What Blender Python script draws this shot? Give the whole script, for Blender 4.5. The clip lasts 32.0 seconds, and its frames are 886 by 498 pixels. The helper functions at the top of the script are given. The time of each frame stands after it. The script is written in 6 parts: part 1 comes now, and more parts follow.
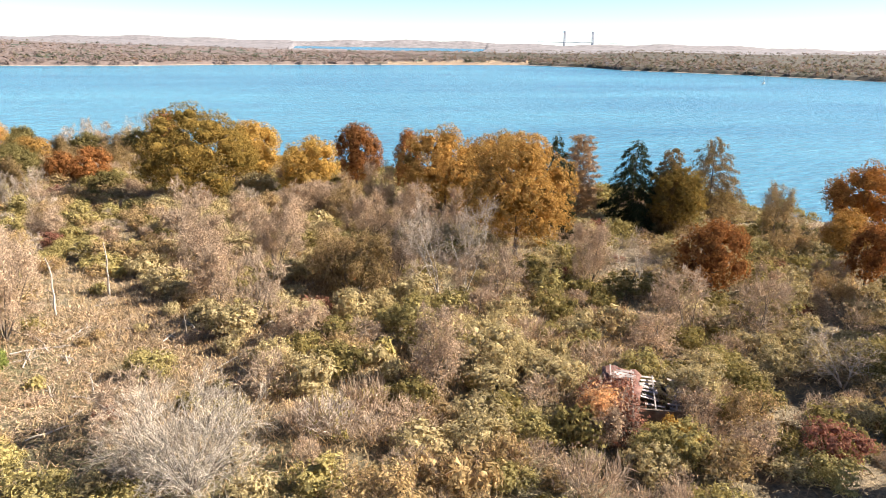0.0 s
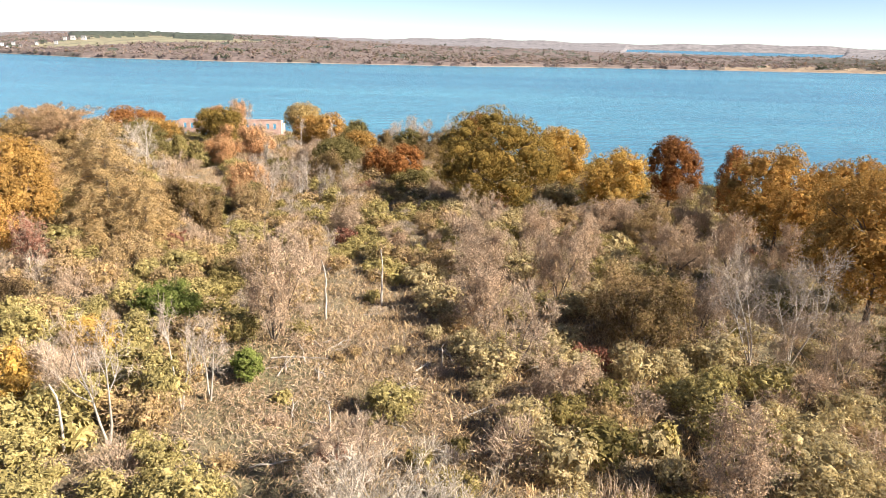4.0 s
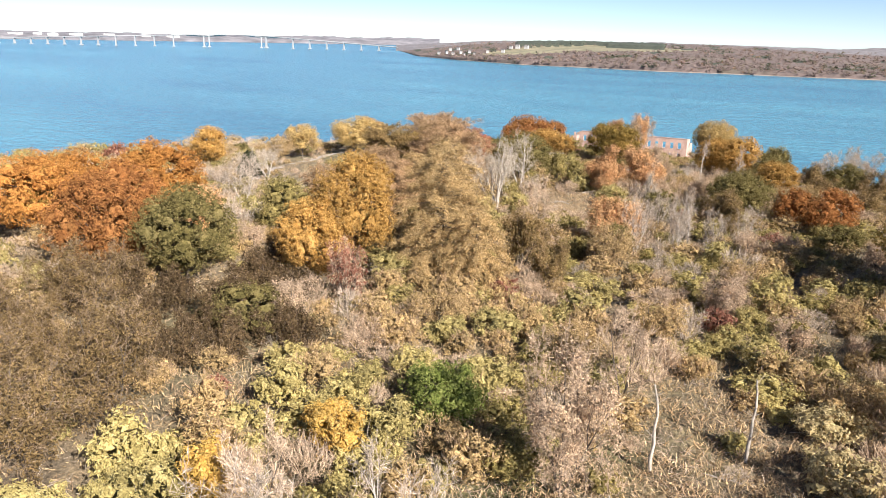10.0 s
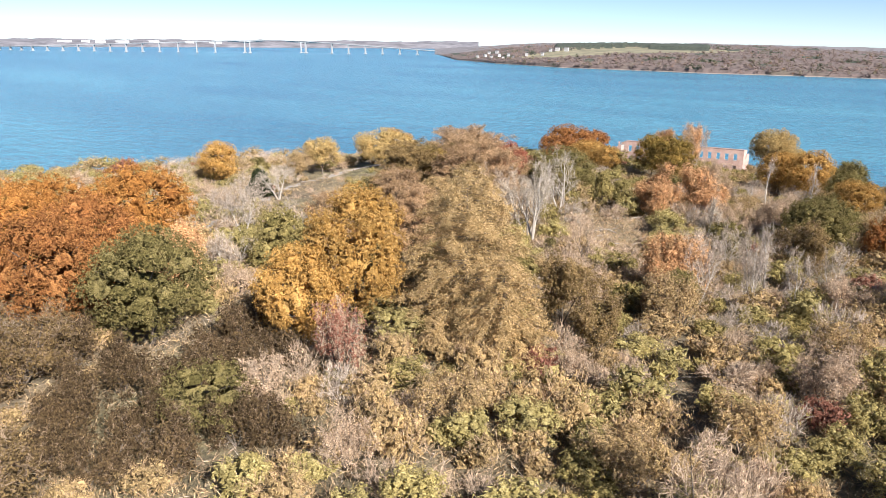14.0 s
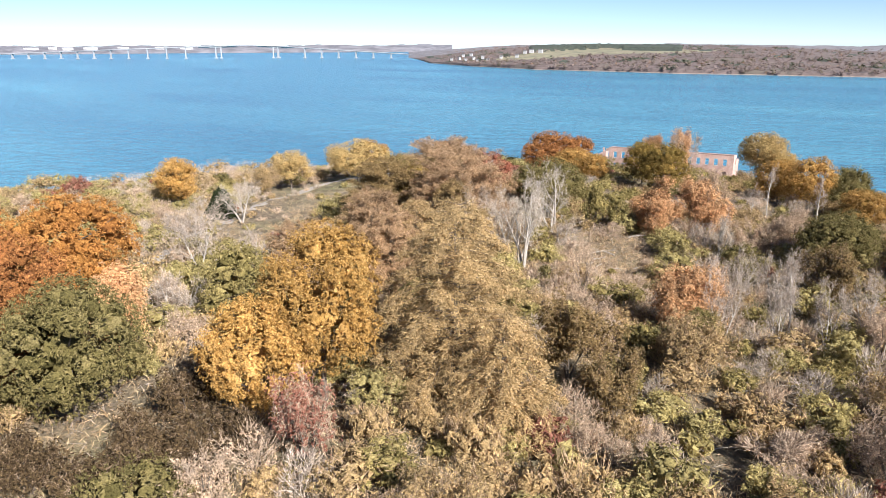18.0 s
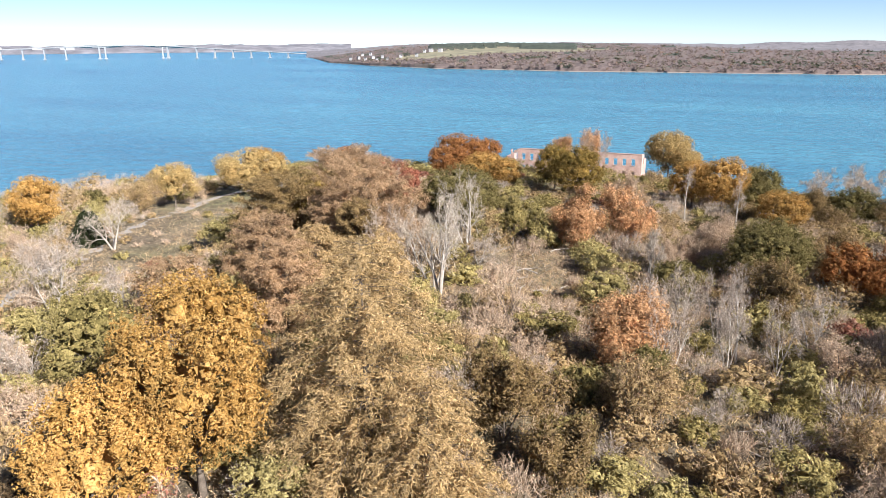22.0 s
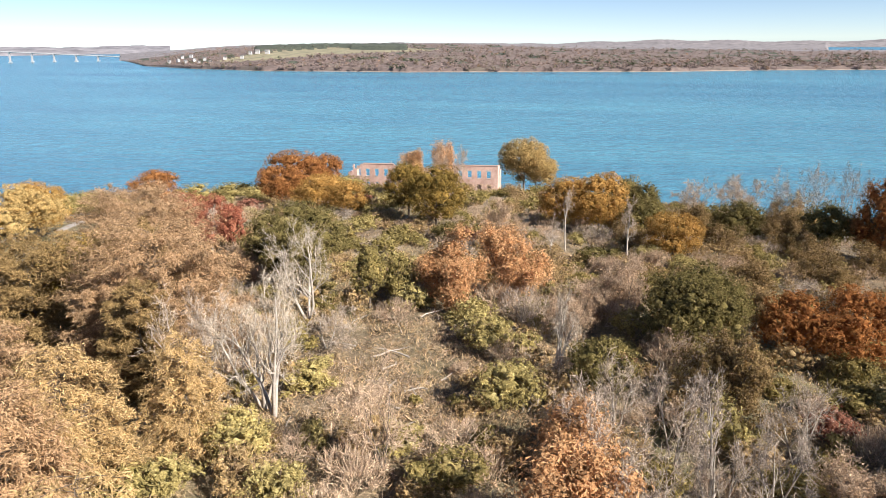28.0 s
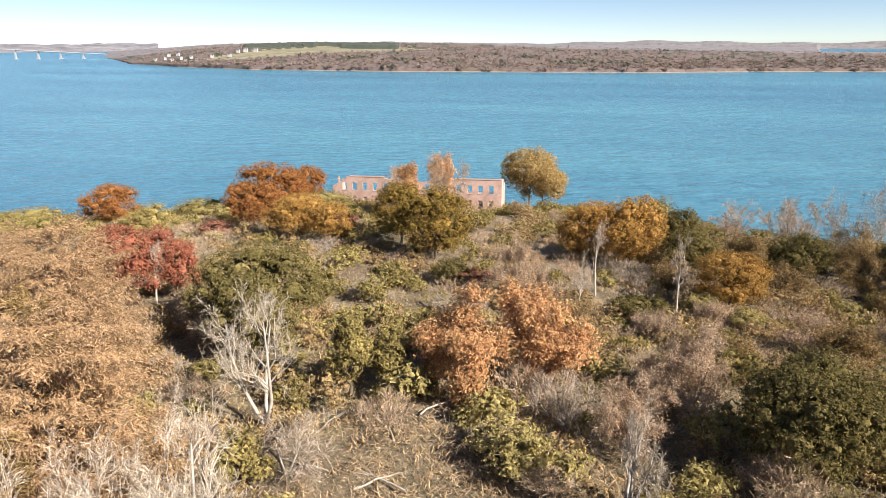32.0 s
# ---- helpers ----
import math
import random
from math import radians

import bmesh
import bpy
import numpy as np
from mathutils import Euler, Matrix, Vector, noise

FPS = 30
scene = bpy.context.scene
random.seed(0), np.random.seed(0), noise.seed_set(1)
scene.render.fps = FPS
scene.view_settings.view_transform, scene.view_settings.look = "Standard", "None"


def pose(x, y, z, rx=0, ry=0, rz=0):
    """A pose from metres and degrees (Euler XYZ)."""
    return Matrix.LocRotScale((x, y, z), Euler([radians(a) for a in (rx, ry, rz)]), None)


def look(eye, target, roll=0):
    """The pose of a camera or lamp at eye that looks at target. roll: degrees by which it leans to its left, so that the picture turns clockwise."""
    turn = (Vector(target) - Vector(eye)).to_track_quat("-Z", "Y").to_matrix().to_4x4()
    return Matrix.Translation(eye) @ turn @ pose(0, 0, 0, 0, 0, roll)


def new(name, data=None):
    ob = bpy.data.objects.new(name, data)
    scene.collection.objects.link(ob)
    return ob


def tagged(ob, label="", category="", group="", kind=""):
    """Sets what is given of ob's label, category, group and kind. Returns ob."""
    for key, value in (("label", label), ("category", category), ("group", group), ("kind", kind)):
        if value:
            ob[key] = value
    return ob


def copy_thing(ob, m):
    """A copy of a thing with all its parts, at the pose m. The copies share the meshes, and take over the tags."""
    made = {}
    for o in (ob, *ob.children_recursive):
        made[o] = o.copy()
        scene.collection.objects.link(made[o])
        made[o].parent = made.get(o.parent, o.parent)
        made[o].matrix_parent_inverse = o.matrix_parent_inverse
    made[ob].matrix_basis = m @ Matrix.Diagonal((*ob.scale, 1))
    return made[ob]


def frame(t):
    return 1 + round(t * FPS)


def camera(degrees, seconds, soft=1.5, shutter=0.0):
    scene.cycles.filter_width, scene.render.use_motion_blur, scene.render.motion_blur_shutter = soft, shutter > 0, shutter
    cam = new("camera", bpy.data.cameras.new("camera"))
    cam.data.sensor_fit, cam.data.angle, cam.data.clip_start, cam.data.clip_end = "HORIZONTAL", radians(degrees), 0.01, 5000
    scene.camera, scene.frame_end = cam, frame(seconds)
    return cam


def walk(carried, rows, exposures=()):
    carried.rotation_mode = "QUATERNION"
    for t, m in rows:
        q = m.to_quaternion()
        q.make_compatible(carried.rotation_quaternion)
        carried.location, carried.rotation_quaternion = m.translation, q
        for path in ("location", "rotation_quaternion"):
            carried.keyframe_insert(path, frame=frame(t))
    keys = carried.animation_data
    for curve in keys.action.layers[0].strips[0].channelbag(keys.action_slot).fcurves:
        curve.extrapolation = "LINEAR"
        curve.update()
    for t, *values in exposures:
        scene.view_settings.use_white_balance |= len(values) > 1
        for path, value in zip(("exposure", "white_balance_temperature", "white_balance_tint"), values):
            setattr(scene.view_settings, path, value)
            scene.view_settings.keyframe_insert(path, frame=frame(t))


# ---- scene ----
FOV = 62.89
cam = camera(FOV, 32.0, soft=0.72)

# seconds, place of the camera (sea level is z = 0), heading to the left of +y, tilt and lean in degrees
PATH = [
    (0.0, 0.00, -0.00, 50.00, -16.593, -16.147, 0.983),
    (0.5, 0.59, 1.45, 49.95, -13.954, -16.186, 1.066),
    (1.0, 1.13, 2.97, 49.88, -10.855, -16.181, 1.151),
    (1.5, 1.64, 4.56, 49.78, -7.438, -16.233, 1.223),
    (2.0, 2.15, 6.23, 49.71, -3.822, -16.244, 1.245),
    (2.5, 2.62, 8.00, 49.63, -0.495, -16.256, 1.296),
    (3.0, 2.99, 9.93, 49.59, 2.446, -16.280, 1.308),
    (3.5, 3.27, 11.87, 49.60, 5.362, -16.324, 1.240),
    (4.0, 3.47, 13.83, 49.65, 8.292, -16.349, 1.185),
    (4.5, 3.60, 15.84, 49.71, 11.217, -16.361, 1.142),
    (5.0, 3.64, 17.95, 49.76, 14.122, -16.363, 1.113),
    (5.5, 3.59, 20.17, 49.77, 16.988, -16.362, 1.096),
    (6.0, 3.44, 22.56, 49.71, 19.798, -16.363, 1.094),
    (6.5, 3.19, 25.01, 49.62, 22.592, -16.376, 1.114),
    (7.0, 2.87, 27.44, 49.59, 25.397, -16.389, 1.139),
    (7.5, 2.37, 29.78, 49.59, 28.224, -16.382, 1.118),
    (8.0, 1.79, 32.06, 49.57, 30.931, -16.404, 1.100),
    (8.5, 1.07, 34.36, 49.61, 33.400, -16.408, 1.087),
    (9.0, 0.28, 36.61, 49.59, 35.839, -16.381, 1.085),
    (9.5, -0.58, 38.76, 49.58, 38.201, -16.331, 1.089),
    (10.0, -1.56, 40.83, 49.56, 40.473, -16.292, 1.099),
    (10.5, -2.67, 42.90, 49.57, 42.702, -16.281, 1.089),
    (11.0, -3.92, 44.95, 49.60, 44.100, -16.256, 1.054),
    (11.5, -5.20, 46.93, 49.58, 44.377, -16.221, 0.969),
    (12.0, -6.53, 48.84, 49.57, 44.215, -16.182, 0.859),
    (12.5, -7.94, 50.72, 49.62, 44.049, -16.168, 0.753),
    (13.0, -9.42, 52.63, 49.71, 43.909, -16.161, 0.651),
    (13.5, -10.95, 54.49, 49.79, 43.758, -16.117, 0.545),
    (14.0, -12.46, 56.28, 49.87, 43.632, -16.090, 0.465),
    (14.5, -13.92, 57.85, 49.95, 43.454, -16.070, 0.384),
    (15.0, -15.25, 59.06, 50.03, 43.233, -16.042, 0.301),
    (15.5, -16.48, 60.05, 50.10, 42.978, -16.007, 0.215),
    (16.0, -17.62, 60.95, 50.17, 42.695, -15.966, 0.126),
    (16.5, -18.68, 61.90, 50.22, 42.391, -15.923, 0.032),
    (17.0, -19.67, 63.03, 50.26, 42.072, -15.877, -0.067),
    (17.5, -20.72, 64.19, 50.26, 41.931, -15.865, -0.146),
    (18.0, -21.79, 65.33, 50.23, 41.803, -15.867, -0.193),
    (18.5, -22.84, 66.41, 50.19, 41.648, -15.854, -0.192),
    (19.0, -23.79, 67.43, 50.20, 41.511, -15.850, -0.137),
    (19.5, -24.63, 68.45, 50.21, 41.366, -15.862, -0.097),
    (20.0, -25.46, 69.46, 50.19, 40.717, -15.896, -0.089),
    (20.5, -26.41, 70.56, 50.15, 39.441, -15.949, -0.126),
    (21.0, -27.50, 71.93, 50.15, 37.929, -15.960, -0.192),
    (21.5, -28.74, 73.52, 50.14, 36.200, -15.970, -0.261),
    (22.0, -30.15, 75.22, 50.16, 34.174, -15.968, -0.360),
    (22.5, -31.64, 76.92, 50.19, 32.145, -15.961, -0.445),
    (23.0, -33.09, 78.65, 50.16, 29.854, -15.985, -0.488),
    (23.5, -34.45, 80.32, 50.13, 27.945, -16.015, -0.483),
    (24.0, -35.70, 81.98, 50.13, 26.176, -16.065, -0.512),
    (24.5, -36.89, 83.74, 50.15, 24.564, -16.129, -0.581),
    (25.0, -38.07, 85.68, 50.15, 23.539, -16.153, -0.635),
    (25.5, -39.26, 87.79, 50.15, 22.931, -16.148, -0.672),
    (26.0, -40.46, 90.05, 50.15, 22.571, -16.126, -0.694),
    (26.5, -41.68, 92.46, 50.16, 22.290, -16.097, -0.701),
    (27.0, -42.93, 95.01, 50.21, 21.916, -16.073, -0.693),
    (27.5, -44.22, 97.67, 50.24, 21.514, -16.045, -0.674),
    (28.0, -45.51, 100.47, 50.23, 21.333, -16.029, -0.631),
    (28.5, -46.76, 103.32, 50.18, 21.255, -16.021, -0.601),
    (29.0, -47.98, 106.19, 50.09, 21.153, -16.011, -0.568),
    (29.5, -49.25, 109.05, 49.99, 21.011, -16.009, -0.537),
    (30.0, -50.59, 111.92, 49.94, 20.900, -15.988, -0.509),
    (30.5, -51.93, 114.73, 49.90, 20.807, -15.984, -0.481),
    (31.0, -53.26, 117.49, 49.84, 20.751, -16.022, -0.439),
    (31.5, -54.58, 120.21, 49.79, 20.639, -16.047, -0.362),
    (32.0, -55.90, 122.91, 49.74, 20.541, -16.072, -0.278),]


def heading(row):
    t, x, y, z, yaw, tilt, lean = row
    a, e = radians(yaw), radians(tilt)
    eye = Vector((x, y, z))
    way = Vector((-math.sin(a) * math.cos(e), math.cos(a) * math.cos(e), math.sin(e)))
    return t, look(eye, eye + way * 10, lean)


walk(cam, [heading(r) for r in PATH], [(0, 1.52, 7050, 13), (3, 1.34, 7050, 13), (8, 1.06, 6750, 13), (14, 0.92, 6350, 13), (17, 0.91, 6150, 13), (23, 0.94, 6200, 13), (28, 0.96, 6650, 13), (32, 0.96, 6850, 13)])

# ---------------------------------------------------------------- light
SUN_AZ, SUN_EL = radians(104), radians(33)   # from +y towards +x
world = bpy.data.worlds.new("sky")
scene.world = world
world.use_nodes = True
wn = world.node_tree
wn.nodes.clear()
sky = wn.nodes.new("ShaderNodeTexSky")
sky.sky_type = "NISHITA"
sky.sun_disc = False
sky.sun_elevation, sky.sun_rotation = SUN_EL, SUN_AZ
sky.altitude, sky.air_density, sky.dust_density, sky.ozone_density = 2200, 0.65, 0.0, 2.0
bg = wn.nodes.new("ShaderNodeBackground")
bg.inputs["Strength"].default_value = 0.070
wo = wn.nodes.new("ShaderNodeOutputWorld")
wn.links.new(sky.outputs[0], bg.inputs[0])
wn.links.new(bg.outputs[0], wo.inputs[0])
sun_data = bpy.data.lights.new("sun", "SUN")
sun_data.energy, sun_data.angle, sun_data.color = 5.0, radians(0.53), (1.0, 0.955, 0.88)
sun = new("sun", sun_data)
to_sun = Vector((math.sin(SUN_AZ) * math.cos(SUN_EL), math.cos(SUN_AZ) * math.cos(SUN_EL), math.sin(SUN_EL)))
sun.matrix_basis = look((0, 0, 400), Vector((0, 0, 400)) - to_sun)


# ---------------------------------------------------------------- materials
def material(name):
    m = bpy.data.materials.new(name)
    m.use_nodes = True
    t = m.node_tree
    t.nodes.clear()
    out = t.nodes.new("ShaderNodeOutputMaterial")
    return m, t, out


def node(t, kind, **values):
    n = t.nodes.new(kind)
    for k, v in values.items():
        n.inputs[k.replace("_", " ")].default_value = v
    return n


def ramp(t, source, stops):
    n = t.nodes.new("ShaderNodeValToRGB")
    els = n.color_ramp.elements
    while len(els) < len(stops):
        els.new(0.5)
    for e, (p, c) in zip(els, stops):
        e.position, e.color = p, (*c, 1)
    t.links.new(source, n.inputs[0])
    return n


def noise_tex(t, scale, detail=3.0, rough=0.55, vector=None):
    n = node(t, "ShaderNodeTexNoise", Scale=scale, Detail=detail, Roughness=rough)
    if vector is None:
        g = t.nodes.new("ShaderNodeNewGeometry")
        vector = g.outputs["Position"]
    t.links.new(vector, n.inputs["Vector"])
    return n


def mixed(t, kind, fac, a, b):
    n = t.nodes.new("ShaderNodeMix")
    n.data_type, n.blend_type = "RGBA", kind
    for src, key in ((fac, 0), (a, 6), (b, 7)):
        if isinstance(src, (int, float)):
            n.inputs[key].default_value = src
        elif isinstance(src, tuple):
            n.inputs[key].default_value = (*src, 1)
        else:
            t.links.new(src, n.inputs[key])
    return n.outputs[2]


def leaf_material(name, stops, translucent=0.30, patch=0.6, tone=(0.74, 1.48)):
    """Leaves: each leaf its own shade, larger patches turned further, each plant a little different."""
    m, t, out = material(name)
    g = t.nodes.new("ShaderNodeNewGeometry")
    col = ramp(t, g.outputs["Random Per Island"], stops).outputs[0]
    big = noise_tex(t, patch, 2.0)
    info = t.nodes.new("ShaderNodeObjectInfo")
    add = t.nodes.new("ShaderNodeMath")
    add.operation = "MULTIPLY_ADD"
    add.inputs[1].default_value = 0.2
    t.links.new(info.outputs["Random"], add.inputs[0])
    t.links.new(big.outputs[0], add.inputs[2])
    lo, hi = tone
    shade = ramp(t, add.outputs[0], [(0.2, (lo, lo, lo)), (0.8, (hi, hi * 0.97, hi * 0.9))])
    col = mixed(t, "MULTIPLY", 1.0, col, shade.outputs[0])
    grain = ramp(t, noise_tex(t, 7.0, 3.0, 0.7).outputs[0], [(0.34, (0.42, 0.40, 0.38)), (0.5, (1.0, 1.0, 1.0)), (0.66, (1.5, 1.48, 1.4))])
    col = mixed(t, "MULTIPLY", 0.85, col, grain.outputs[0])
    faded = node(t, "ShaderNodeHueSaturation", Saturation=0.97)
    t.links.new(col, faded.inputs["Color"])
    col = faded.outputs[0]
    d = node(t, "ShaderNodeBsdfDiffuse", Roughness=0.9)
    tr = t.nodes.new("ShaderNodeBsdfTranslucent")
    t.links.new(col, d.inputs[0])
    t.links.new(col, tr.inputs[0])
    mx = node(t, "ShaderNodeMixShader", Fac=translucent)
    t.links.new(d.outputs[0], mx.inputs[1])
    t.links.new(tr.outputs[0], mx.inputs[2])
    t.links.new(mx.outputs[0], out.inputs[0])
    return m


def rough_material(name, stops, scale=0.6, fine=8.0, bump=0.3, rough=0.9, fine_mix=0.5):
    m, t, out = material(name)
    b = node(t, "ShaderNodeBsdfPrincipled", Roughness=rough)
    a = ramp(t, noise_tex(t, scale, 4.0).outputs[0], stops)
    f = noise_tex(t, fine, 4.0, 0.65)
    fr = ramp(t, f.outputs[0], [(0.3, (0.55, 0.55, 0.55)), (0.7, (1.3, 1.3, 1.3))])
    t.links.new(mixed(t, "MULTIPLY", fine_mix, a.outputs[0], fr.outputs[0]), b.inputs["Base Color"])
    bp = node(t, "ShaderNodeBump", Strength=bump, Distance=0.1)
    t.links.new(f.outputs[0], bp.inputs["Height"])
    t.links.new(bp.outputs[0], b.inputs["Normal"])
    t.links.new(b.outputs[0], out.inputs[0])
    return m


def three(a, b, c):
    return [(0.05, a), (0.5, b), (0.95, c)]


LEAF = {
    "oak_olive": leaf_material("oak_olive_leaves", three((0.15, 0.11, 0.032), (0.25, 0.175, 0.047), (0.35, 0.23, 0.062))),
    "gold": leaf_material("golden_leaves", three((0.27, 0.155, 0.04), (0.42, 0.25, 0.07), (0.52, 0.345, 0.125))),
    "yellow": leaf_material("yellow_leaves", three((0.34, 0.21, 0.05), (0.49, 0.32, 0.08), (0.5, 0.36, 0.13))),
    "orange": leaf_material("orange_leaves", three((0.24, 0.105, 0.03), (0.39, 0.185, 0.045), (0.50, 0.26, 0.075))),
    "plume": leaf_material("soft_brown_leaves", three((0.10, 0.068, 0.032), (0.17, 0.118, 0.055), (0.25, 0.175, 0.085))),
    "bronze": leaf_material("bronze_olive_leaves", three((0.13, 0.09, 0.04), (0.23, 0.16, 0.07), (0.33, 0.24, 0.12))),
    "russet": leaf_material("russet_leaves", three((0.19, 0.08, 0.03), (0.32, 0.14, 0.045), (0.41, 0.2, 0.07))),
    "peach": leaf_material("peach_leaves", three((0.38, 0.215, 0.105), (0.54, 0.325, 0.165), (0.62, 0.41, 0.225))),
    "red": leaf_material("red_leaves", three((0.21, 0.075, 0.05), (0.35, 0.125, 0.08), (0.43, 0.2, 0.125))),
    "maroon": leaf_material("maroon_leaves", three((0.18, 0.075, 0.05), (0.28, 0.12, 0.085), (0.34, 0.19, 0.14))),
    "olive": leaf_material("olive_leaves", three((0.16, 0.135, 0.05), (0.27, 0.225, 0.085), (0.38, 0.31, 0.135))),
    "lime": leaf_material("yellow_green_leaves", three((0.25, 0.21, 0.085), (0.36, 0.305, 0.125), (0.46, 0.395, 0.185))),
    "green": leaf_material("green_leaves", three((0.12, 0.155, 0.035), (0.19, 0.23, 0.06), (0.28, 0.31, 0.10))),
    "dark": leaf_material("evergreen_needles", three((0.02, 0.032, 0.018), (0.045, 0.06, 0.03), (0.08, 0.085, 0.045))),
    "dull": leaf_material("dull_green_leaves", three((0.10, 0.087, 0.033), (0.175, 0.148, 0.056), (0.26, 0.215, 0.095))),
    "pale": leaf_material("pale_cream_leaves", three((0.30, 0.23, 0.10), (0.44, 0.33, 0.15), (0.55, 0.40, 0.17))),
    "larch": leaf_material("larch_needles", three((0.28, 0.195, 0.09), (0.42, 0.305, 0.15), (0.52, 0.39, 0.215))),
    "larch_pink": leaf_material("brown_larch_needles", three((0.25, 0.165, 0.09), (0.38, 0.255, 0.15), (0.48, 0.34, 0.215))),
    "tan": leaf_material("pinkish_tan_dry_leaves", three((0.29, 0.205, 0.14), (0.44, 0.33, 0.235), (0.56, 0.44, 0.33))),
    "feather": leaf_material("olive_brown_feathery_leaves", three((0.16, 0.11, 0.05), (0.27, 0.19, 0.085), (0.38, 0.27, 0.13))),
    "wheat": leaf_material("pale_straw_olive_leaves", three((0.31, 0.255, 0.13), (0.43, 0.36, 0.20), (0.53, 0.45, 0.28))),
    "umber": leaf_material("dark_brown_leaves", three((0.05, 0.035, 0.022), (0.095, 0.065, 0.036), (0.15, 0.105, 0.055))),
    "brown": leaf_material("brown_dry_leaves", three((0.22, 0.155, 0.075), (0.37, 0.27, 0.135), (0.5, 0.375, 0.2))),
}
TWIG = {
    "brown": leaf_material("dark_brown_twigs", three((0.15, 0.105, 0.07), (0.24, 0.175, 0.12), (0.35, 0.265, 0.19)), 0.1),
    "pink": leaf_material("pinkish_twigs", three((0.30, 0.222, 0.165), (0.44, 0.34, 0.257), (0.55, 0.445, 0.35)), 0.1),
    "grey": leaf_material("grey_twigs", three((0.26, 0.215, 0.18), (0.40, 0.34, 0.29), (0.54, 0.47, 0.42)), 0.1),
    "white": leaf_material("bleached_twigs", three((0.30, 0.26, 0.215), (0.43, 0.38, 0.325), (0.55, 0.49, 0.43)), 0.05),
    "straw": leaf_material("dry_grass_blades", three((0.30, 0.21, 0.12), (0.46, 0.35, 0.21), (0.60, 0.48, 0.31)), 0.25),
    "tan": leaf_material("dry_bramble_stems", three((0.24, 0.16, 0.10), (0.38, 0.27, 0.17), (0.54, 0.41, 0.28)), 0.1),
}
BARK = rough_material("grey_brown_bark", [(0.3, (0.10, 0.075, 0.055)), (0.7, (0.22, 0.18, 0.14))], 1.5, 12)
PALE_BARK = rough_material("bleached_bark", [(0.3, (0.38, 0.33, 0.27)), (0.7, (0.60, 0.54, 0.47))], 1.2, 10)


# ---------------------------------------------------------------- the island
SHORE = [(-420, -20), (-310, 110), (-288, 158), (-268, 205), (-237, 258), (-150, 318), (-95, 333), (-40, 315), (20, 298), (45, 270), (104, 222),
         (158, 178), (190, 110), (230, 0), (230, -300)]


def inland(x, y):
    """Metres from the shoreline, negative out at sea."""
    x, y = np.asarray(x, float), np.asarray(y, float)
    best, side = np.full(x.shape, 1e9), np.ones(x.shape)
    for (ax, ay), (bx, by) in zip(SHORE, SHORE[1:]):
        ux, uy = bx - ax, by - ay
        k = np.clip(((x - ax) * ux + (y - ay) * uy) / (ux * ux + uy * uy), 0, 1)
        d = np.hypot(x - ax - k * ux, y - ay - k * uy)
        s = np.sign(uy * (x - ax) - ux * (y - ay))
        near = d < best
        best, side = np.where(near, d, best), np.where(near, s, side)
    return best * side


def swell(x, y):
    return (0.28 * np.sin(x * 0.21 + 1.3 * np.sin(y * 0.13)) + 0.25 * np.sin(y * 0.27 + 1.7 * np.sin(x * 0.11))
            + 0.12 * np.sin(x * 0.71 + y * 0.53))


def level(x, y):
    d = inland(x, y)
    return np.where(d > 0, 20 * (1 - np.exp(-np.maximum(d, 0) / 70)) + swell(x, y) * np.clip(d / 25, 0, 1), np.maximum(-6, d * 0.15))


def mesh_from(name, verts, faces, mats, index=None, smooth=False):
    me = bpy.data.meshes.new(name)
    verts = np.asarray(verts, np.float32)
    faces = np.asarray(faces, np.int32)
    n, k = faces.shape
    me.vertices.add(len(verts))
    me.vertices.foreach_set("co", verts.ravel())
    me.loops.add(n * k)
    me.loops.foreach_set("vertex_index", faces.ravel())
    me.polygons.add(n)
    me.polygons.foreach_set("loop_start", np.arange(0, n * k, k, dtype=np.int32))
    me.polygons.foreach_set("loop_total", np.full(n, k, np.int32))
    if index is not None:
        me.polygons.foreach_set("material_index", np.asarray(index, np.int32))
    if smooth:
        me.polygons.foreach_set("use_smooth", np.ones(n, bool))
    for m in mats:
        me.materials.append(m)
    me.update(calc_edges=True)
    return me


def grid_faces(nx, ny):
    i, j = np.meshgrid(np.arange(nx - 1), np.arange(ny - 1))
    a = (j * nx + i).ravel()
    return np.stack([a, a + 1, a + nx + 1, a + nx], -1)


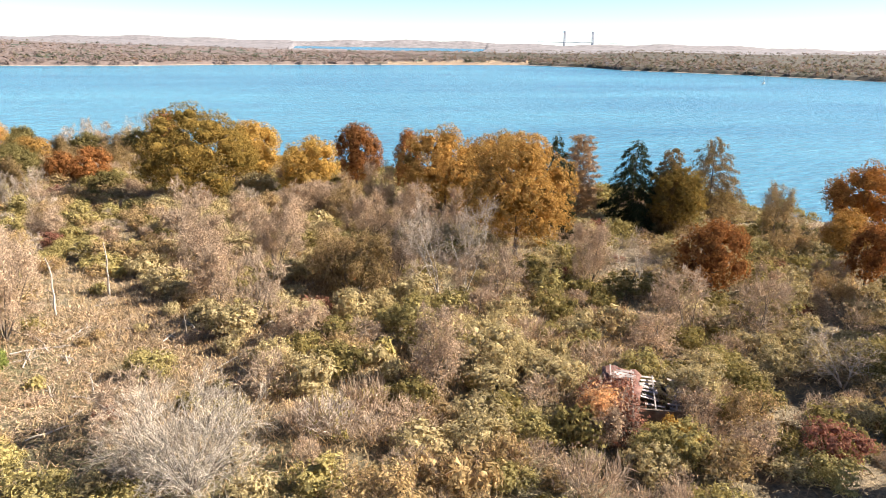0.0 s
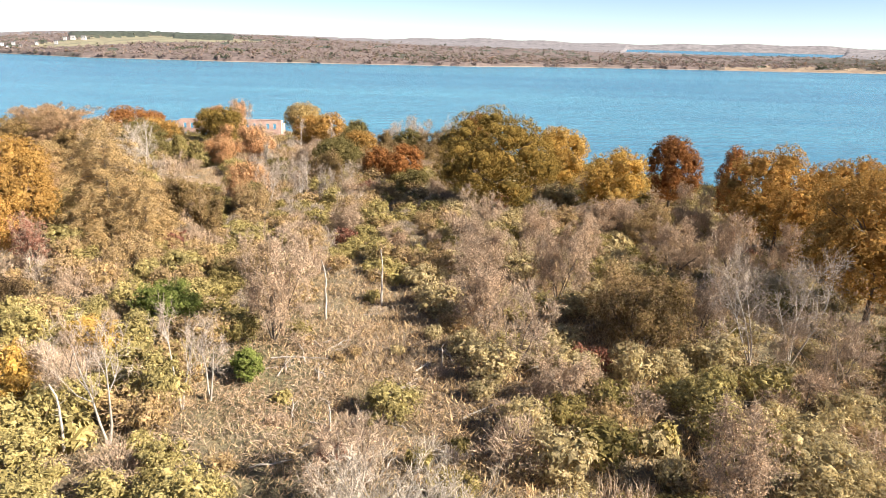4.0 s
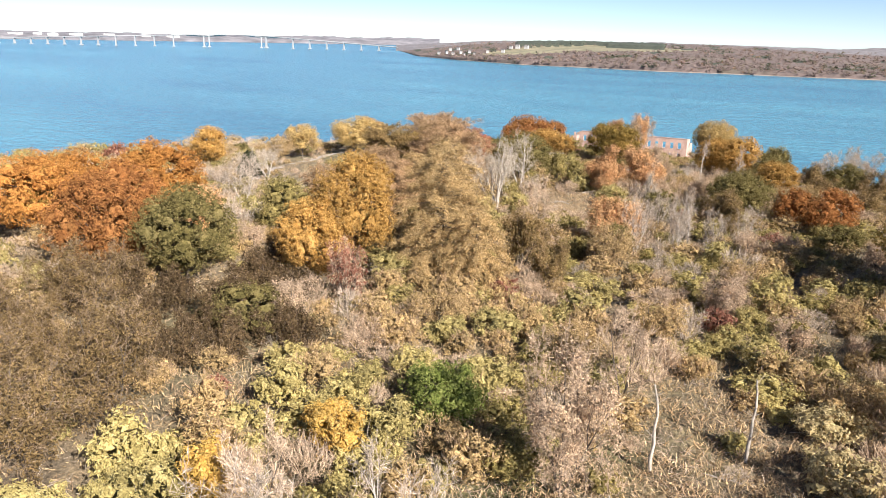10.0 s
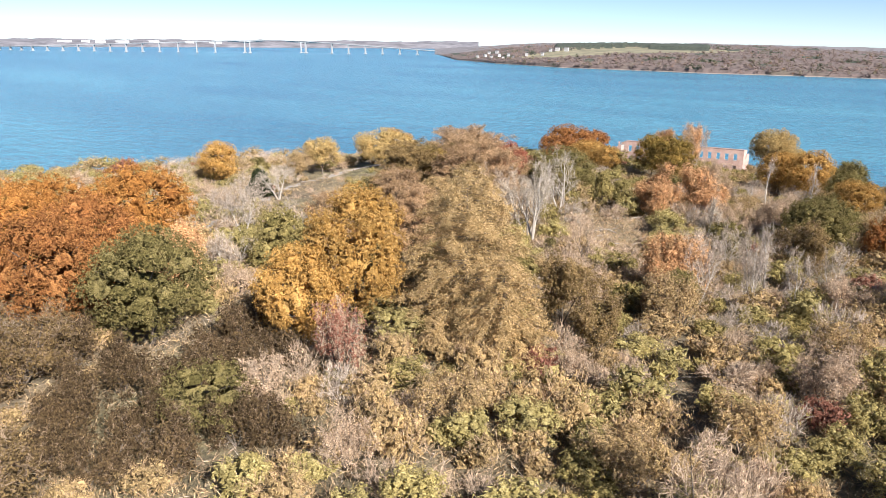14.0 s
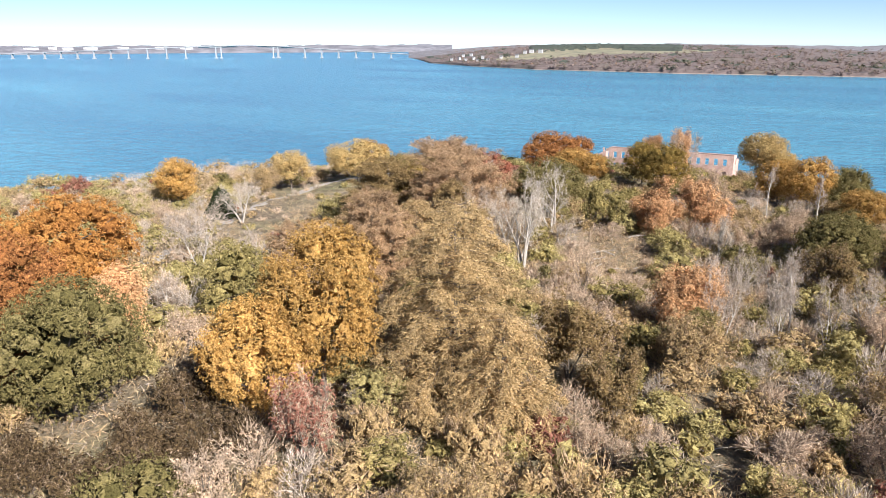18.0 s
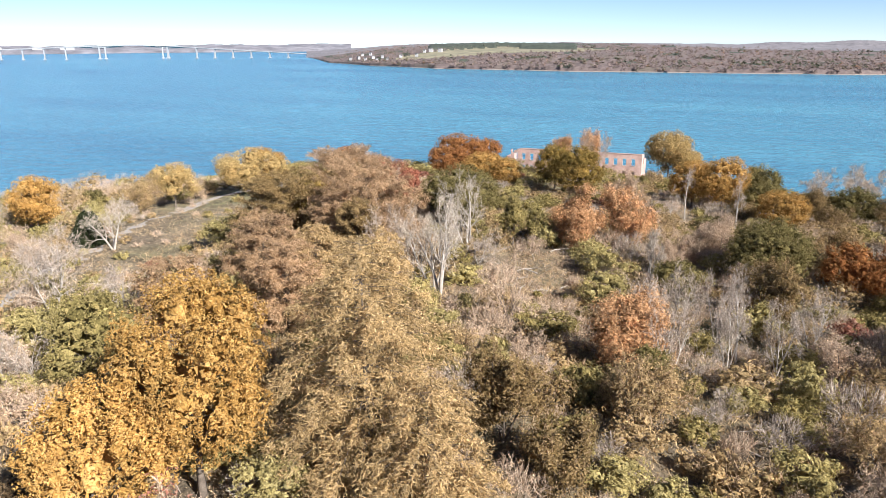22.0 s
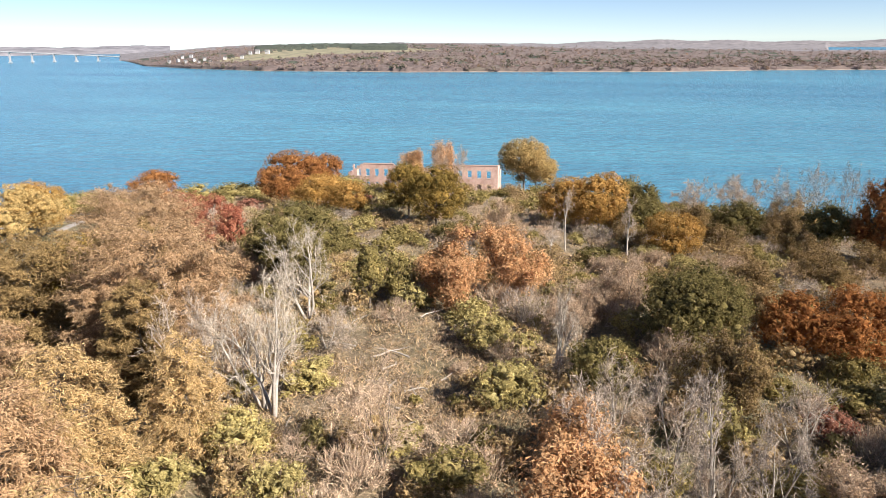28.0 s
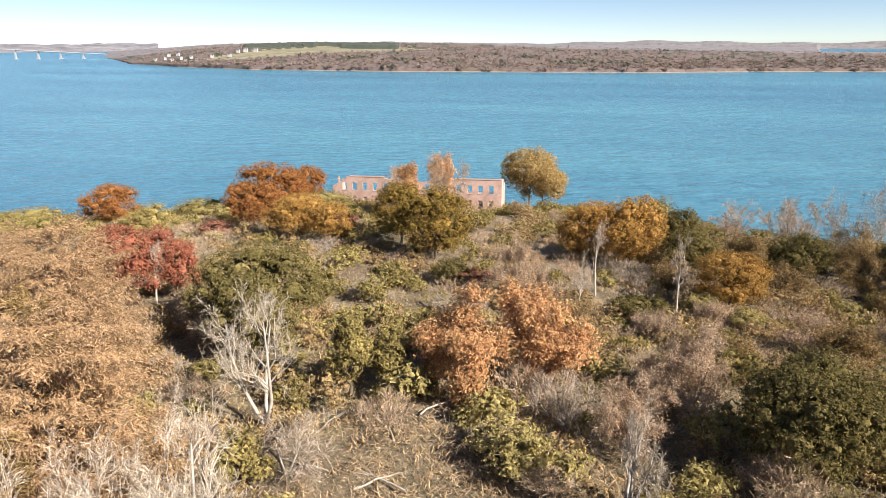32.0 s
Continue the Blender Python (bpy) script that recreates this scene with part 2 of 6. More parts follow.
def ground_material():
    m, t, out = material("scrubby_ground")
    b = node(t, "ShaderNodeBsdfPrincipled", Roughness=0.95)
    big = ramp(t, noise_tex(t, 0.035, 5.0, 0.6).outputs[0],
               [(0.32, (0.23, 0.175, 0.12)), (0.48, (0.28, 0.225, 0.145)), (0.62, (0.235, 0.21, 0.115)), (0.74, (0.155, 0.17, 0.07))])
    mid = ramp(t, noise_tex(t, 0.35, 6.0, 0.65).outputs[0], [(0.3, (0.45, 0.42, 0.40)), (0.5, (1.0, 1.0, 1.0)), (0.7, (1.5, 1.42, 1.3))])
    fine = noise_tex(t, 2.6, 6.0, 0.75)
    fr = ramp(t, fine.outputs[0], [(0.3, (0.35, 0.33, 0.30)), (0.52, (1.0, 1.0, 1.0)), (0.72, (1.75, 1.65, 1.5))])
    c = mixed(t, "MULTIPLY", 1.0, big.outputs[0], mid.outputs[0])
    c = mixed(t, "MULTIPLY", 1.0, c, fr.outputs[0])
    t.links.new(c, b.inputs["Base Color"])
    bp = node(t, "ShaderNodeBump", Strength=1.0, Distance=0.5)
    t.links.new(fine.outputs[0], bp.inputs["Height"])
    t.links.new(bp.outputs[0], b.inputs["Normal"])
    t.links.new(b.outputs[0], out.inputs[0])
    return m


def build_ground():
    gx = np.concatenate([[-4900, -2500, -1200, -700], np.arange(-450, 321, 4.0), [500, 900, 2000, 4900]])
    gy = np.concatenate([[-4900, -2500, -1200, -600], np.arange(-330, 361, 4.0), [500, 900, 2000, 4900]])
    x, y = np.meshgrid(gx, gy)
    v = np.stack([x, y, level(x, y)], -1).reshape(-1, 3)
    me = mesh_from("ground", v, grid_faces(len(gx), len(gy)), [ground_material()], smooth=True)
    tagged(new("ground", me), "scrubby island ground of dry grass and brambles", "ground", kind="structure")


build_ground()


def water_material():
    m, t, out = material("sea_water")
    b = node(t, "ShaderNodeBsdfPrincipled", Roughness=0.2, IOR=1.33, Specular_IOR_Level=0.4)
    big = noise_tex(t, 0.006, 4.0, 0.6)
    mp = t.nodes.new("ShaderNodeMapping")
    mp.inputs["Scale"].default_value = (0.25, 1.0, 1.0)
    mp.inputs["Rotation"].default_value = (0, 0, radians(20))
    g = t.nodes.new("ShaderNodeNewGeometry")
    t.links.new(g.outputs["Position"], mp.inputs[0])
    t.links.new(mp.outputs[0], big.inputs["Vector"])
    c = ramp(t, big.outputs[0], [(0.35, (0.05, 0.195, 0.305)), (0.65, (0.10, 0.305, 0.405))])
    t.links.new(c.outputs[0], b.inputs["Base Color"])
    wav = noise_tex(t, 0.45, 5.0, 0.6)
    mp2 = t.nodes.new("ShaderNodeMapping")
    mp2.inputs["Scale"].default_value = (0.45, 1.2, 1.0)
    mp2.inputs["Rotation"].default_value = (0, 0, radians(-35))
    t.links.new(g.outputs["Position"], mp2.inputs[0])
    t.links.new(mp2.outputs[0], wav.inputs["Vector"])
    bp = node(t, "ShaderNodeBump", Strength=1.0, Distance=1.2)
    chop = noise_tex(t, 0.13, 3.0, 0.6)
    t.links.new(mp2.outputs[0], chop.inputs["Vector"])
    both = t.nodes.new("ShaderNodeMath")
    both.operation = "MULTIPLY_ADD"
    both.inputs[1].default_value = 3.0
    t.links.new(chop.outputs[0], both.inputs[0])
    t.links.new(wav.outputs[0], both.inputs[2])
    t.links.new(both.outputs[0], bp.inputs["Height"])
    t.links.new(bp.outputs[0], b.inputs["Normal"])
    t.links.new(b.outputs[0], out.inputs[0])
    return m


def build_water():
    n = 96
    v, f = [(0, 0, 0)], []
    for k in range(n):
        a = 2 * math.pi * k / n
        v.append((4985 * math.cos(a), 4985 * math.sin(a), 0))
        f.append((0, 1 + k, 1 + (k + 1) % n))
    me = mesh_from("water", v, f, [water_material()])
    tagged(new("water", me), "blue rippled bay water round the island", "water", kind="structure")


build_water()

# ---------------------------------------------------------------- the far shore
# seen from VIEW: bearing to the left of +y in degrees, and distance of the shoreline
VIEW = (-30.0, 70.0)
COAST = [(-1900, 1990), (-1800, 1850), (-1650, 1690), (-1350, 1500), (-1085, 1352), (-850, 1262), (-555, 1245), (-330, 1280), (-145, 1308), (10, 1385),
         (180, 1421), (400, 1440), (600, 1470), (700, 1356), (705, 1229), (829, 1070), (930, 862), (1050, 560), (1150, 200), (1250, -300)]


def coast_curve():
    pts = [(math.degrees(math.atan2(-(x - VIEW[0]), y - VIEW[1])), math.hypot(x - VIEW[0], y - VIEW[1])) for x, y in COAST]
    pts.sort()
    return np.array(pts)


def cells(x, y, size, seed):
    """Rounded bumps like tree crowns: 1 at a crown's middle, 0 between."""
    gx, gy = np.floor(x / size), np.floor(y / size)
    best = np.full(x.shape, 9.0)
    shade = np.zeros(x.shape)
    for i in (-1, 0, 1):
        for j in (-1, 0, 1):
            cx, cy = gx + i, gy + j
            h = np.sin(cx * 127.1 + cy * 311.7 + seed) * 43758.5453
            k = np.sin(cx * 269.5 + cy * 183.3 + seed) * 43758.5453
            h, k = h - np.floor(h), k - np.floor(k)
            d = np.hypot(x / size - cx - h, y / size - cy - k)
            near = d < best
            best, shade = np.where(near, d, best), np.where(near, h, shade)
    return np.clip(1 - best * 1.1, 0, 1) ** 0.6 * (0.6 + 0.6 * shade)


def wood_material(name, stops, fine=0.12):
    m, t, out = material(name)
    b = node(t, "ShaderNodeBsdfPrincipled", Roughness=1.0)
    a = ramp(t, noise_tex(t, 0.012, 5.0, 0.65).outputs[0], stops)
    f = ramp(t, noise_tex(t, fine, 5.0, 0.75).outputs[0], [(0.3, (0.4, 0.4, 0.42)), (0.7, (1.5, 1.45, 1.4))])
    t.links.new(mixed(t, "MULTIPLY", 0.9, a.outputs[0], f.outputs[0]), b.inputs["Base Color"])
    t.links.new(b.outputs[0], out.inputs[0])
    return m


def unit(v):
    return v / np.maximum(np.linalg.norm(v, axis=-1, keepdims=True), 1e-9)


def slivers(rng, p, normal, length, width, along=None):
    """Small pointed leaves, one triangle each."""
    n = len(p)
    t = rng.normal(size=(n, 3)) if along is None else along + rng.normal(size=(n, 3)) * 0.25
    t = unit(t - normal * (t * normal).sum(-1, keepdims=True))
    b = np.cross(normal, t)
    ln = (length * rng.uniform(0.6, 1.35, n))[:, None]
    wd = (width * rng.uniform(0.7, 1.3, n))[:, None]
    skew = rng.uniform(-0.35, 0.1, n)[:, None]
    v = np.stack([p - t * ln * 0.5, p + b * wd * 0.5 + t * ln * skew, p + t * ln * 0.5 - b * wd * 0.3], 1)
    return v.reshape(-1, 3), np.arange(3 * n).reshape(n, 3)


def plant_far_woods(x, y, z, cat, d, a, arm):
    """Ragged small crowns over the wooded far shore, thickest along the water."""
    rng = np.random.default_rng(41)
    # crown colours greyed a little towards lilac, standing in for distance haze
    kinds = {
        "bare": ("bare_far_trees", three((0.21, 0.165, 0.155), (0.28, 0.22, 0.205), (0.35, 0.28, 0.26)), "far bare purple-brown trees along the shore"),
        "rust": ("rusty_far_trees", three((0.24, 0.15, 0.11), (0.31, 0.20, 0.145), (0.36, 0.25, 0.18)), "far rusty autumn trees among the bare ones"),
        "green": ("dark_far_trees", three((0.075, 0.085, 0.065), (0.11, 0.12, 0.085), (0.15, 0.155, 0.11)), "far dark evergreen trees on the ridge"),
        "olive": ("olive_far_trees", three((0.15, 0.135, 0.095), (0.21, 0.185, 0.13), (0.27, 0.235, 0.17)), "far olive-green trees along the shore"),
    }
    # how wide apart the points of the sheet lie, so that each stands for its share of ground
    share = np.gradient(d, axis=0) * 3.0
    near = np.exp(-d / 260) + 0.10
    ok = (d > 7) & (d < 1500) & (cat != 1) & (cat != 3) & (cat != 4) & (arm < 0.4) & (a > -58) & (a < 43.6)
    w = np.where(ok, share * near, 0).ravel()
    pick = rng.choice(w.size, 13000, p=w / w.sum())
    px = x.ravel()[pick] + rng.normal(size=len(pick)) * 5
    py = y.ravel()[pick] + rng.normal(size=len(pick)) * 5
    pz, pc, pa = z.ravel()[pick], cat.ravel()[pick], a.ravel()[pick]
    roll = rng.random(len(pick))
    east = pa < -18
    kind = np.where(pc == 2, "green", np.where(roll < np.where(east, 0.10, 0.05), "rust", np.where(roll < np.where(east, 0.20, 0.07), "green", np.where(roll < np.where(east, 0.55, 0.2), "olive", "bare"))))
    taper = np.clip((44.2 - pa) / 4.0, 0.3, 1)
    h = rng.uniform(5, 10.5, len(pick)) * np.where(kind == "green", 1.2, 1.0) * taper
    r = h * rng.uniform(0.35, 0.6, len(pick))
    for key, (name, stops, label) in kinds.items():
        i = np.nonzero(kind == key)[0]
        m = 15
        o = unit(rng.normal(size=(len(i), m, 3)) + np.array([0, 0, 0.35])) * rng.uniform(0.55, 1.0, (len(i), m, 1))
        o[:, :, 2] = np.abs(o[:, :, 2])
        q = np.stack([px[i], py[i], pz[i]], -1)[:, None] + o * np.stack([r[i], r[i], h[i] * 0.95], -1)[:, None]
        size = np.repeat(r[i] * 0.85, m)
        v, f = slivers(rng, q.reshape(-1, 3), unit(o.reshape(-1, 3) + rng.normal(size=(len(i) * m, 3)) * 0.15 + np.array([0.3, 0, 0.5])), size * 1.15, size)
        me = mesh_from("far_trees", v, f, [leaf_material(name, stops, 0.35, 0.02, (0.85, 1.15))])
        tagged(new("far_trees", me), label, "trees", kind="stuff")


def build_far_land():
    cc = coast_curve()
    ang = np.arange(-78, 44.4, 0.13)
    shore = np.interp(ang, cc[:, 0], cc[:, 1])
    depth = np.concatenate([[0, 2.5, 4.5, 8], 12 + np.cumsum(np.geomspace(5, 150, 62))])
    a, d = np.meshgrid(ang, depth)
    r = np.minimum(shore[None] + d * (4950 - shore[None]) / depth[-1], 4950)
    d = r - shore[None]
    x = VIEW[0] - np.sin(np.radians(a)) * r
    y = VIEW[1] + np.cos(np.radians(a)) * r
    # how high the hill behind the shore stands, by bearing
    top = np.interp(a, [-78, -40, -33, -26, -20, -8, -2, 6, 16, 22, 30, 36, 42, 46], [22, 18, 15, 7, 3, 3, 6, 14, 25, 34, 36, 30, 18, 10])
    hill = top * (1 - np.exp(-d / np.interp(a, [-20, 0, 20, 45], [500, 700, 300, 260]))) + 2.0
    hill += 3.5 * np.sin(x * 0.008 + 2) * np.sin(y * 0.006) * np.clip(d / 300, 0, 1)
    hill = hill * np.clip((44.5 - a) / 6.0, 0.02, 1) ** 0.7
    # a second arm of the bay behind the low land
    arm = np.exp(-((a + 13) / 7.5) ** 4) * (r > 2700) * (r < 4300)
    hill = np.where(arm > 0.4, -3, hill)
    far = r > 4350
    hill = np.where(far, 30 + 7 * np.sin(a * 0.31) + 4 * np.sin(a * 1.3 + 1), hill)
    hill = np.where(far, np.maximum(hill * np.clip((43.5 - a) / 8, 0.02, 1), 1), hill)
    crowns = (cells(x, y, 13.0, 3.1) * 3.0 + cells(x, y, 31.0, 7.7) * 2) * np.clip((44.45 - a) / 3.0, 0.05, 1)
    # the open field with its bank of evergreens above, and a marsh on the low land
    field = (a > 21.5) & (a < 37.5) & (d > np.interp(a, [21, 25, 30, 34, 37.5], [430, 330, 220, 130, 90])) & (d < np.interp(a, [21, 30, 34, 37.5], [640, 620, 420, 130]))
    pine = (a > 24) & (a < 35) & (d > np.interp(a, [21, 30, 34, 37.5], [650, 630, 440, 300])) & (d < 950)
    marsh = (a > -25) & (a < -14) & (d < 40 + 130 * np.clip(np.sin(a * 2.2 + 0.5), 0, 1))
    sand = r - shore[None] < 8
    beach = d < 4.5
    bare = field | marsh | sand | (arm > 0.4)
    z = np.where(sand, -0.4 + d * 0.22, hill + np.where(bare, 0.3 * crowns, crowns + np.where(pine, 6.0, 0)))
    fi = grid_faces(len(ang), len(depth))
    cat = np.where(beach, 3, np.where(field | marsh, 1, np.where(pine, 2, 0)))
    cat = np.where(marsh & ~beach, 4, cat)
    cat = np.where((cat == 0) & (a < -18 + 5 * np.sin(x * 0.01) * np.sin(y * 0.013)), 5, cat)
    grove = np.sin(x * 0.031 + 2 * np.sin(y * 0.017)) * np.sin(y * 0.037 + 2 * np.sin(x * 0.023))
    cat = np.where((cat == 0) & (grove > 0.83) & (d > 20) & (r < 2500), 2, cat)
    # beyond 2500 m a paler grey imitates haze in the base colour
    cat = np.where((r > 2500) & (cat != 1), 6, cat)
    corner = cat.ravel()[fi]
    idx = np.where((corner == 2).any(1), 2, corner[:, 0])
    mats = [wood_material("far_bare_woods", [(0.3, (0.12, 0.095, 0.085)), (0.5, (0.20, 0.155, 0.14)), (0.7, (0.15, 0.13, 0.10))]),
            wood_material("far_meadow", [(0.3, (0.25, 0.25, 0.15)), (0.7, (0.34, 0.30, 0.20))], 0.03),
            wood_material("far_evergreens", [(0.3, (0.05, 0.07, 0.05)), (0.7, (0.09, 0.10, 0.07))]),
            wood_material("far_beach", [(0.3, (0.26, 0.21, 0.17)), (0.7, (0.40, 0.34, 0.28))], 0.2),
            wood_material("far_marsh", [(0.3, (0.25, 0.18, 0.12)), (0.7, (0.32, 0.25, 0.17))], 0.05),
            wood_material("far_mixed_woods", [(0.3, (0.055, 0.055, 0.04)), (0.5, (0.10, 0.085, 0.065)), (0.7, (0.08, 0.08, 0.055))]),
            wood_material("far_woods_painted_haze", [(0.3, (0.21, 0.20, 0.21)), (0.7, (0.27, 0.255, 0.26))], 0.03)]
    v = np.stack([x, y, z], -1).reshape(-1, 3)
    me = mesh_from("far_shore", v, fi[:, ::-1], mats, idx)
    tagged(new("far_shore", me), "far wooded shore with bare autumn trees, a meadow, a pale beach and painted distance haze", "shore", kind="structure")
    plant_far_woods(x, y, np.where(sand, 1.0, hill), cat, d, a, arm)
    # low land closing the bay behind the bridge, haze painted into its colour
    ang2 = np.arange(41, 80, 0.25)
    a, q = np.meshgrid(ang2, np.array([0, 15, 60, 200, 450]))
    r = 4450 + q
    x, y = VIEW[0] - np.sin(np.radians(a)) * r, VIEW[1] + np.cos(np.radians(a)) * r
    z = np.interp(q, [0, 15, 60, 200, 450], [-1, 2, 14, 30, 40]) + np.where(q > 10, 3 * np.sin(a * 0.9) + 2 * np.sin(a * 3.1) + 1 * np.sin(a * 9), 0)
    me = mesh_from("mainland", np.stack([x, y, z], -1).reshape(-1, 3), grid_faces(len(ang2), 5)[:, ::-1], [wood_material("mainland_painted_haze", [(0.3, (0.20, 0.20, 0.22)), (0.7, (0.28, 0.275, 0.30))], 0.01)])
    tagged(new("mainland", me), "low mainland beyond the bridge with haze painted into its colour", "shore", kind="structure")


build_far_land()


# ---------------------------------------------------------------- growing things
def part(name, me, parent, label="", m=None):
    ob = new(name, me)
    ob.parent = parent
    if m is not None:
        ob.matrix_basis = m
    if label:
        ob["label"] = label
    return ob


def kites(rng, p, normal, length, width, along=None):
    """Leaf-shaped quads, folded a little along the middle."""
    n = len(p)
    t = rng.normal(size=(n, 3)) if along is None else along + rng.normal(size=(n, 3)) * 0.25
    t = unit(t - normal * (t * normal).sum(-1, keepdims=True))
    b = np.cross(normal, t)
    ln = (length * rng.uniform(0.7, 1.3, n))[:, None]
    wd = (width * rng.uniform(0.7, 1.3, n))[:, None]
    fold = normal * wd * 0.35
    v = np.stack([p - t * ln * 0.5, p + b * wd * 0.5 + fold - t * ln * 0.08, p + t * ln * 0.5, p - b * wd * 0.5 + fold - t * ln * 0.08], 1)
    return v.reshape(-1, 3), np.arange(4 * n).reshape(n, 4)


def tubes(segs, sides=4):
    """Tapered prisms from rows of start, end, start radius, end radius."""
    s = np.asarray(segs, float)
    p0, p1, r0, r1 = s[:, :3], s[:, 3:6], s[:, 6:7], s[:, 7:8]
    d = unit(p1 - p0)
    ref = np.where(np.abs(d[:, 2:3]) > 0.9, np.array([[1.0, 0, 0]]), np.array([[0, 0, 1.0]]))
    a = unit(np.cross(d, ref))
    b = np.cross(d, a)
    rings = []
    for k in range(sides):
        w = 2 * math.pi * k / sides
        o = a * math.cos(w) + b * math.sin(w)
        rings.append((p0 + o * r0, p1 + o * r1))
    v = np.stack([q for r in rings for q in r], 1)          # n, 2*sides, 3
    f = np.array([(2 * k, 2 * ((k + 1) % sides), 2 * ((k + 1) % sides) + 1, 2 * k + 1) for k in range(sides)])
    n = len(s)
    return v.reshape(-1, 3), (f[None] + (np.arange(n) * 2 * sides)[:, None, None]).reshape(-1, 4)


def tri(group):
    v, f = group
    return v, np.concatenate([f[:, [0, 1, 2]], f[:, [0, 2, 3]]])


def joined(*groups):
    vs, fs, o = [], [], 0
    for v, f in groups:
        vs.append(v)
        fs.append(f + o)
        o += len(v)
    return np.concatenate(vs), np.concatenate(fs)


def lobes(rng, bumps, rough, core):
    """Middles and sizes of the lobes that make up a crown, on a unit ball, with the core last."""
    c = unit(rng.normal(size=(bumps, 3)) + np.array([0, 0, 0.15]))
    c[:, 2] = np.where(c[:, 2] < -0.55, -c[:, 2], c[:, 2])
    c[0] = unit(np.array([rng.normal() * 0.2, rng.normal() * 0.2, 1.0]))
    flat = np.maximum(np.hypot(c[:, 0], c[:, 1]), 1e-3)
    skirt = np.where(c[:, 2] < 0, 0.5 + 0.5 / flat * (1 - 0.4 * c[:, 2] ** 2), 1)[:, None] * np.array([1, 1, 0]) + np.array([0, 0, 1])
    size = rng.uniform(0.20, 0.26 + 0.62 * rough, bumps)
    c = c * skirt * (1.04 - size * rng.uniform(0.75, 1.35, bumps))[:, None]
    return np.concatenate([c, [[0, 0, 0.0]]]), np.concatenate([size, [core]])


def dome_points(rng, n, h, r, low=0.08, bumps=16, rough=0.30, thin=0.35, core=0.66):
    """Points and outward ways on a crown that reaches from low*h to h: a core with many lobes round it, so that the outline is uneven."""
    mid, half = h * (0.5 + 0.35 * low), h * (0.5 - 0.35 * low)
    c, size = lobes(rng, bumps, rough, core)
    m = int(n * 2.1)
    share = size ** 2
    share[-1] *= 2.0
    k = rng.choice(len(c), m, p=share / share.sum())
    d = unit(unit(rng.normal(size=(m, 3))) + c[k] * 0.55)
    p = c[k] + d * (size[k] * (1 - thin * rng.uniform(0, 1, m) ** 2.2) * (1 + 0.06 * rng.normal(size=m)))[:, None]
    deep = np.zeros(m, bool)
    for i in range(len(c)):
        deep |= (np.linalg.norm(p - c[i], axis=1) < size[i] * 0.80) & (k != i)
    ok = ~deep & (p[:, 2] > -1.0)
    p, d = p[ok][:n], d[ok][:n]
    p = p * np.array([r, r, half]) + np.array([0, 0, mid])
    # bough ends of a metre or two stand out of the surface or sink into it
    x, y, z = (p * 2.1 + rng.uniform(0, 9, 3)).T
    lump = np.sin(x + 1.6 * np.sin(y * 0.9)) * np.sin(y + 1.5 * np.sin(z * 1.1)) + np.sin(z * 1.15 + 1.4 * np.sin(x * 1.3)) * 0.7
    return p + d * (lump * min(0.06 * r, 0.24))[:, None], d


def ball(cuts):
    bm = bmesh.new()
    bmesh.ops.create_icosphere(bm, subdivisions=cuts, radius=1.0)
    v = np.array([q.co[:] for q in bm.verts])
    f = np.array([[q.index for q in face.verts] for face in bm.faces])
    bm.free()
    return v, f


BALL = {1: ball(1), 2: ball(2)}


def rosettes(rng, p, d, per, leaf, spread, aspect, hang=0.0):
    """Tufts of leaves: each a small dome of leaves that faces outward."""
    n = len(p)
    off = rng.normal(size=(n, per, 3))
    off /= np.maximum(np.linalg.norm(off, axis=-1, keepdims=True), 0.6)
    off = unit(off + d[:, None] * 0.55) * rng.uniform(0.45, 1.0, (n, per, 1))
    size = spread * rng.uniform(0.7, 1.35, (n, 1, 1))
    q = (p[:, None] + off * size - np.array([0, 0, hang]) * rng.uniform(0, 1, (n, per, 1))).reshape(-1, 3)
    nrm = unit(off.reshape(-1, 3) * 0.9 + np.repeat(d, per, 0) * 0.35 + rng.normal(size=(n * per, 3)) * 0.30 + np.array([0, 0, 0.15]))
    return slivers(rng, q, nrm, leaf * 1.15, leaf * aspect * 1.2)


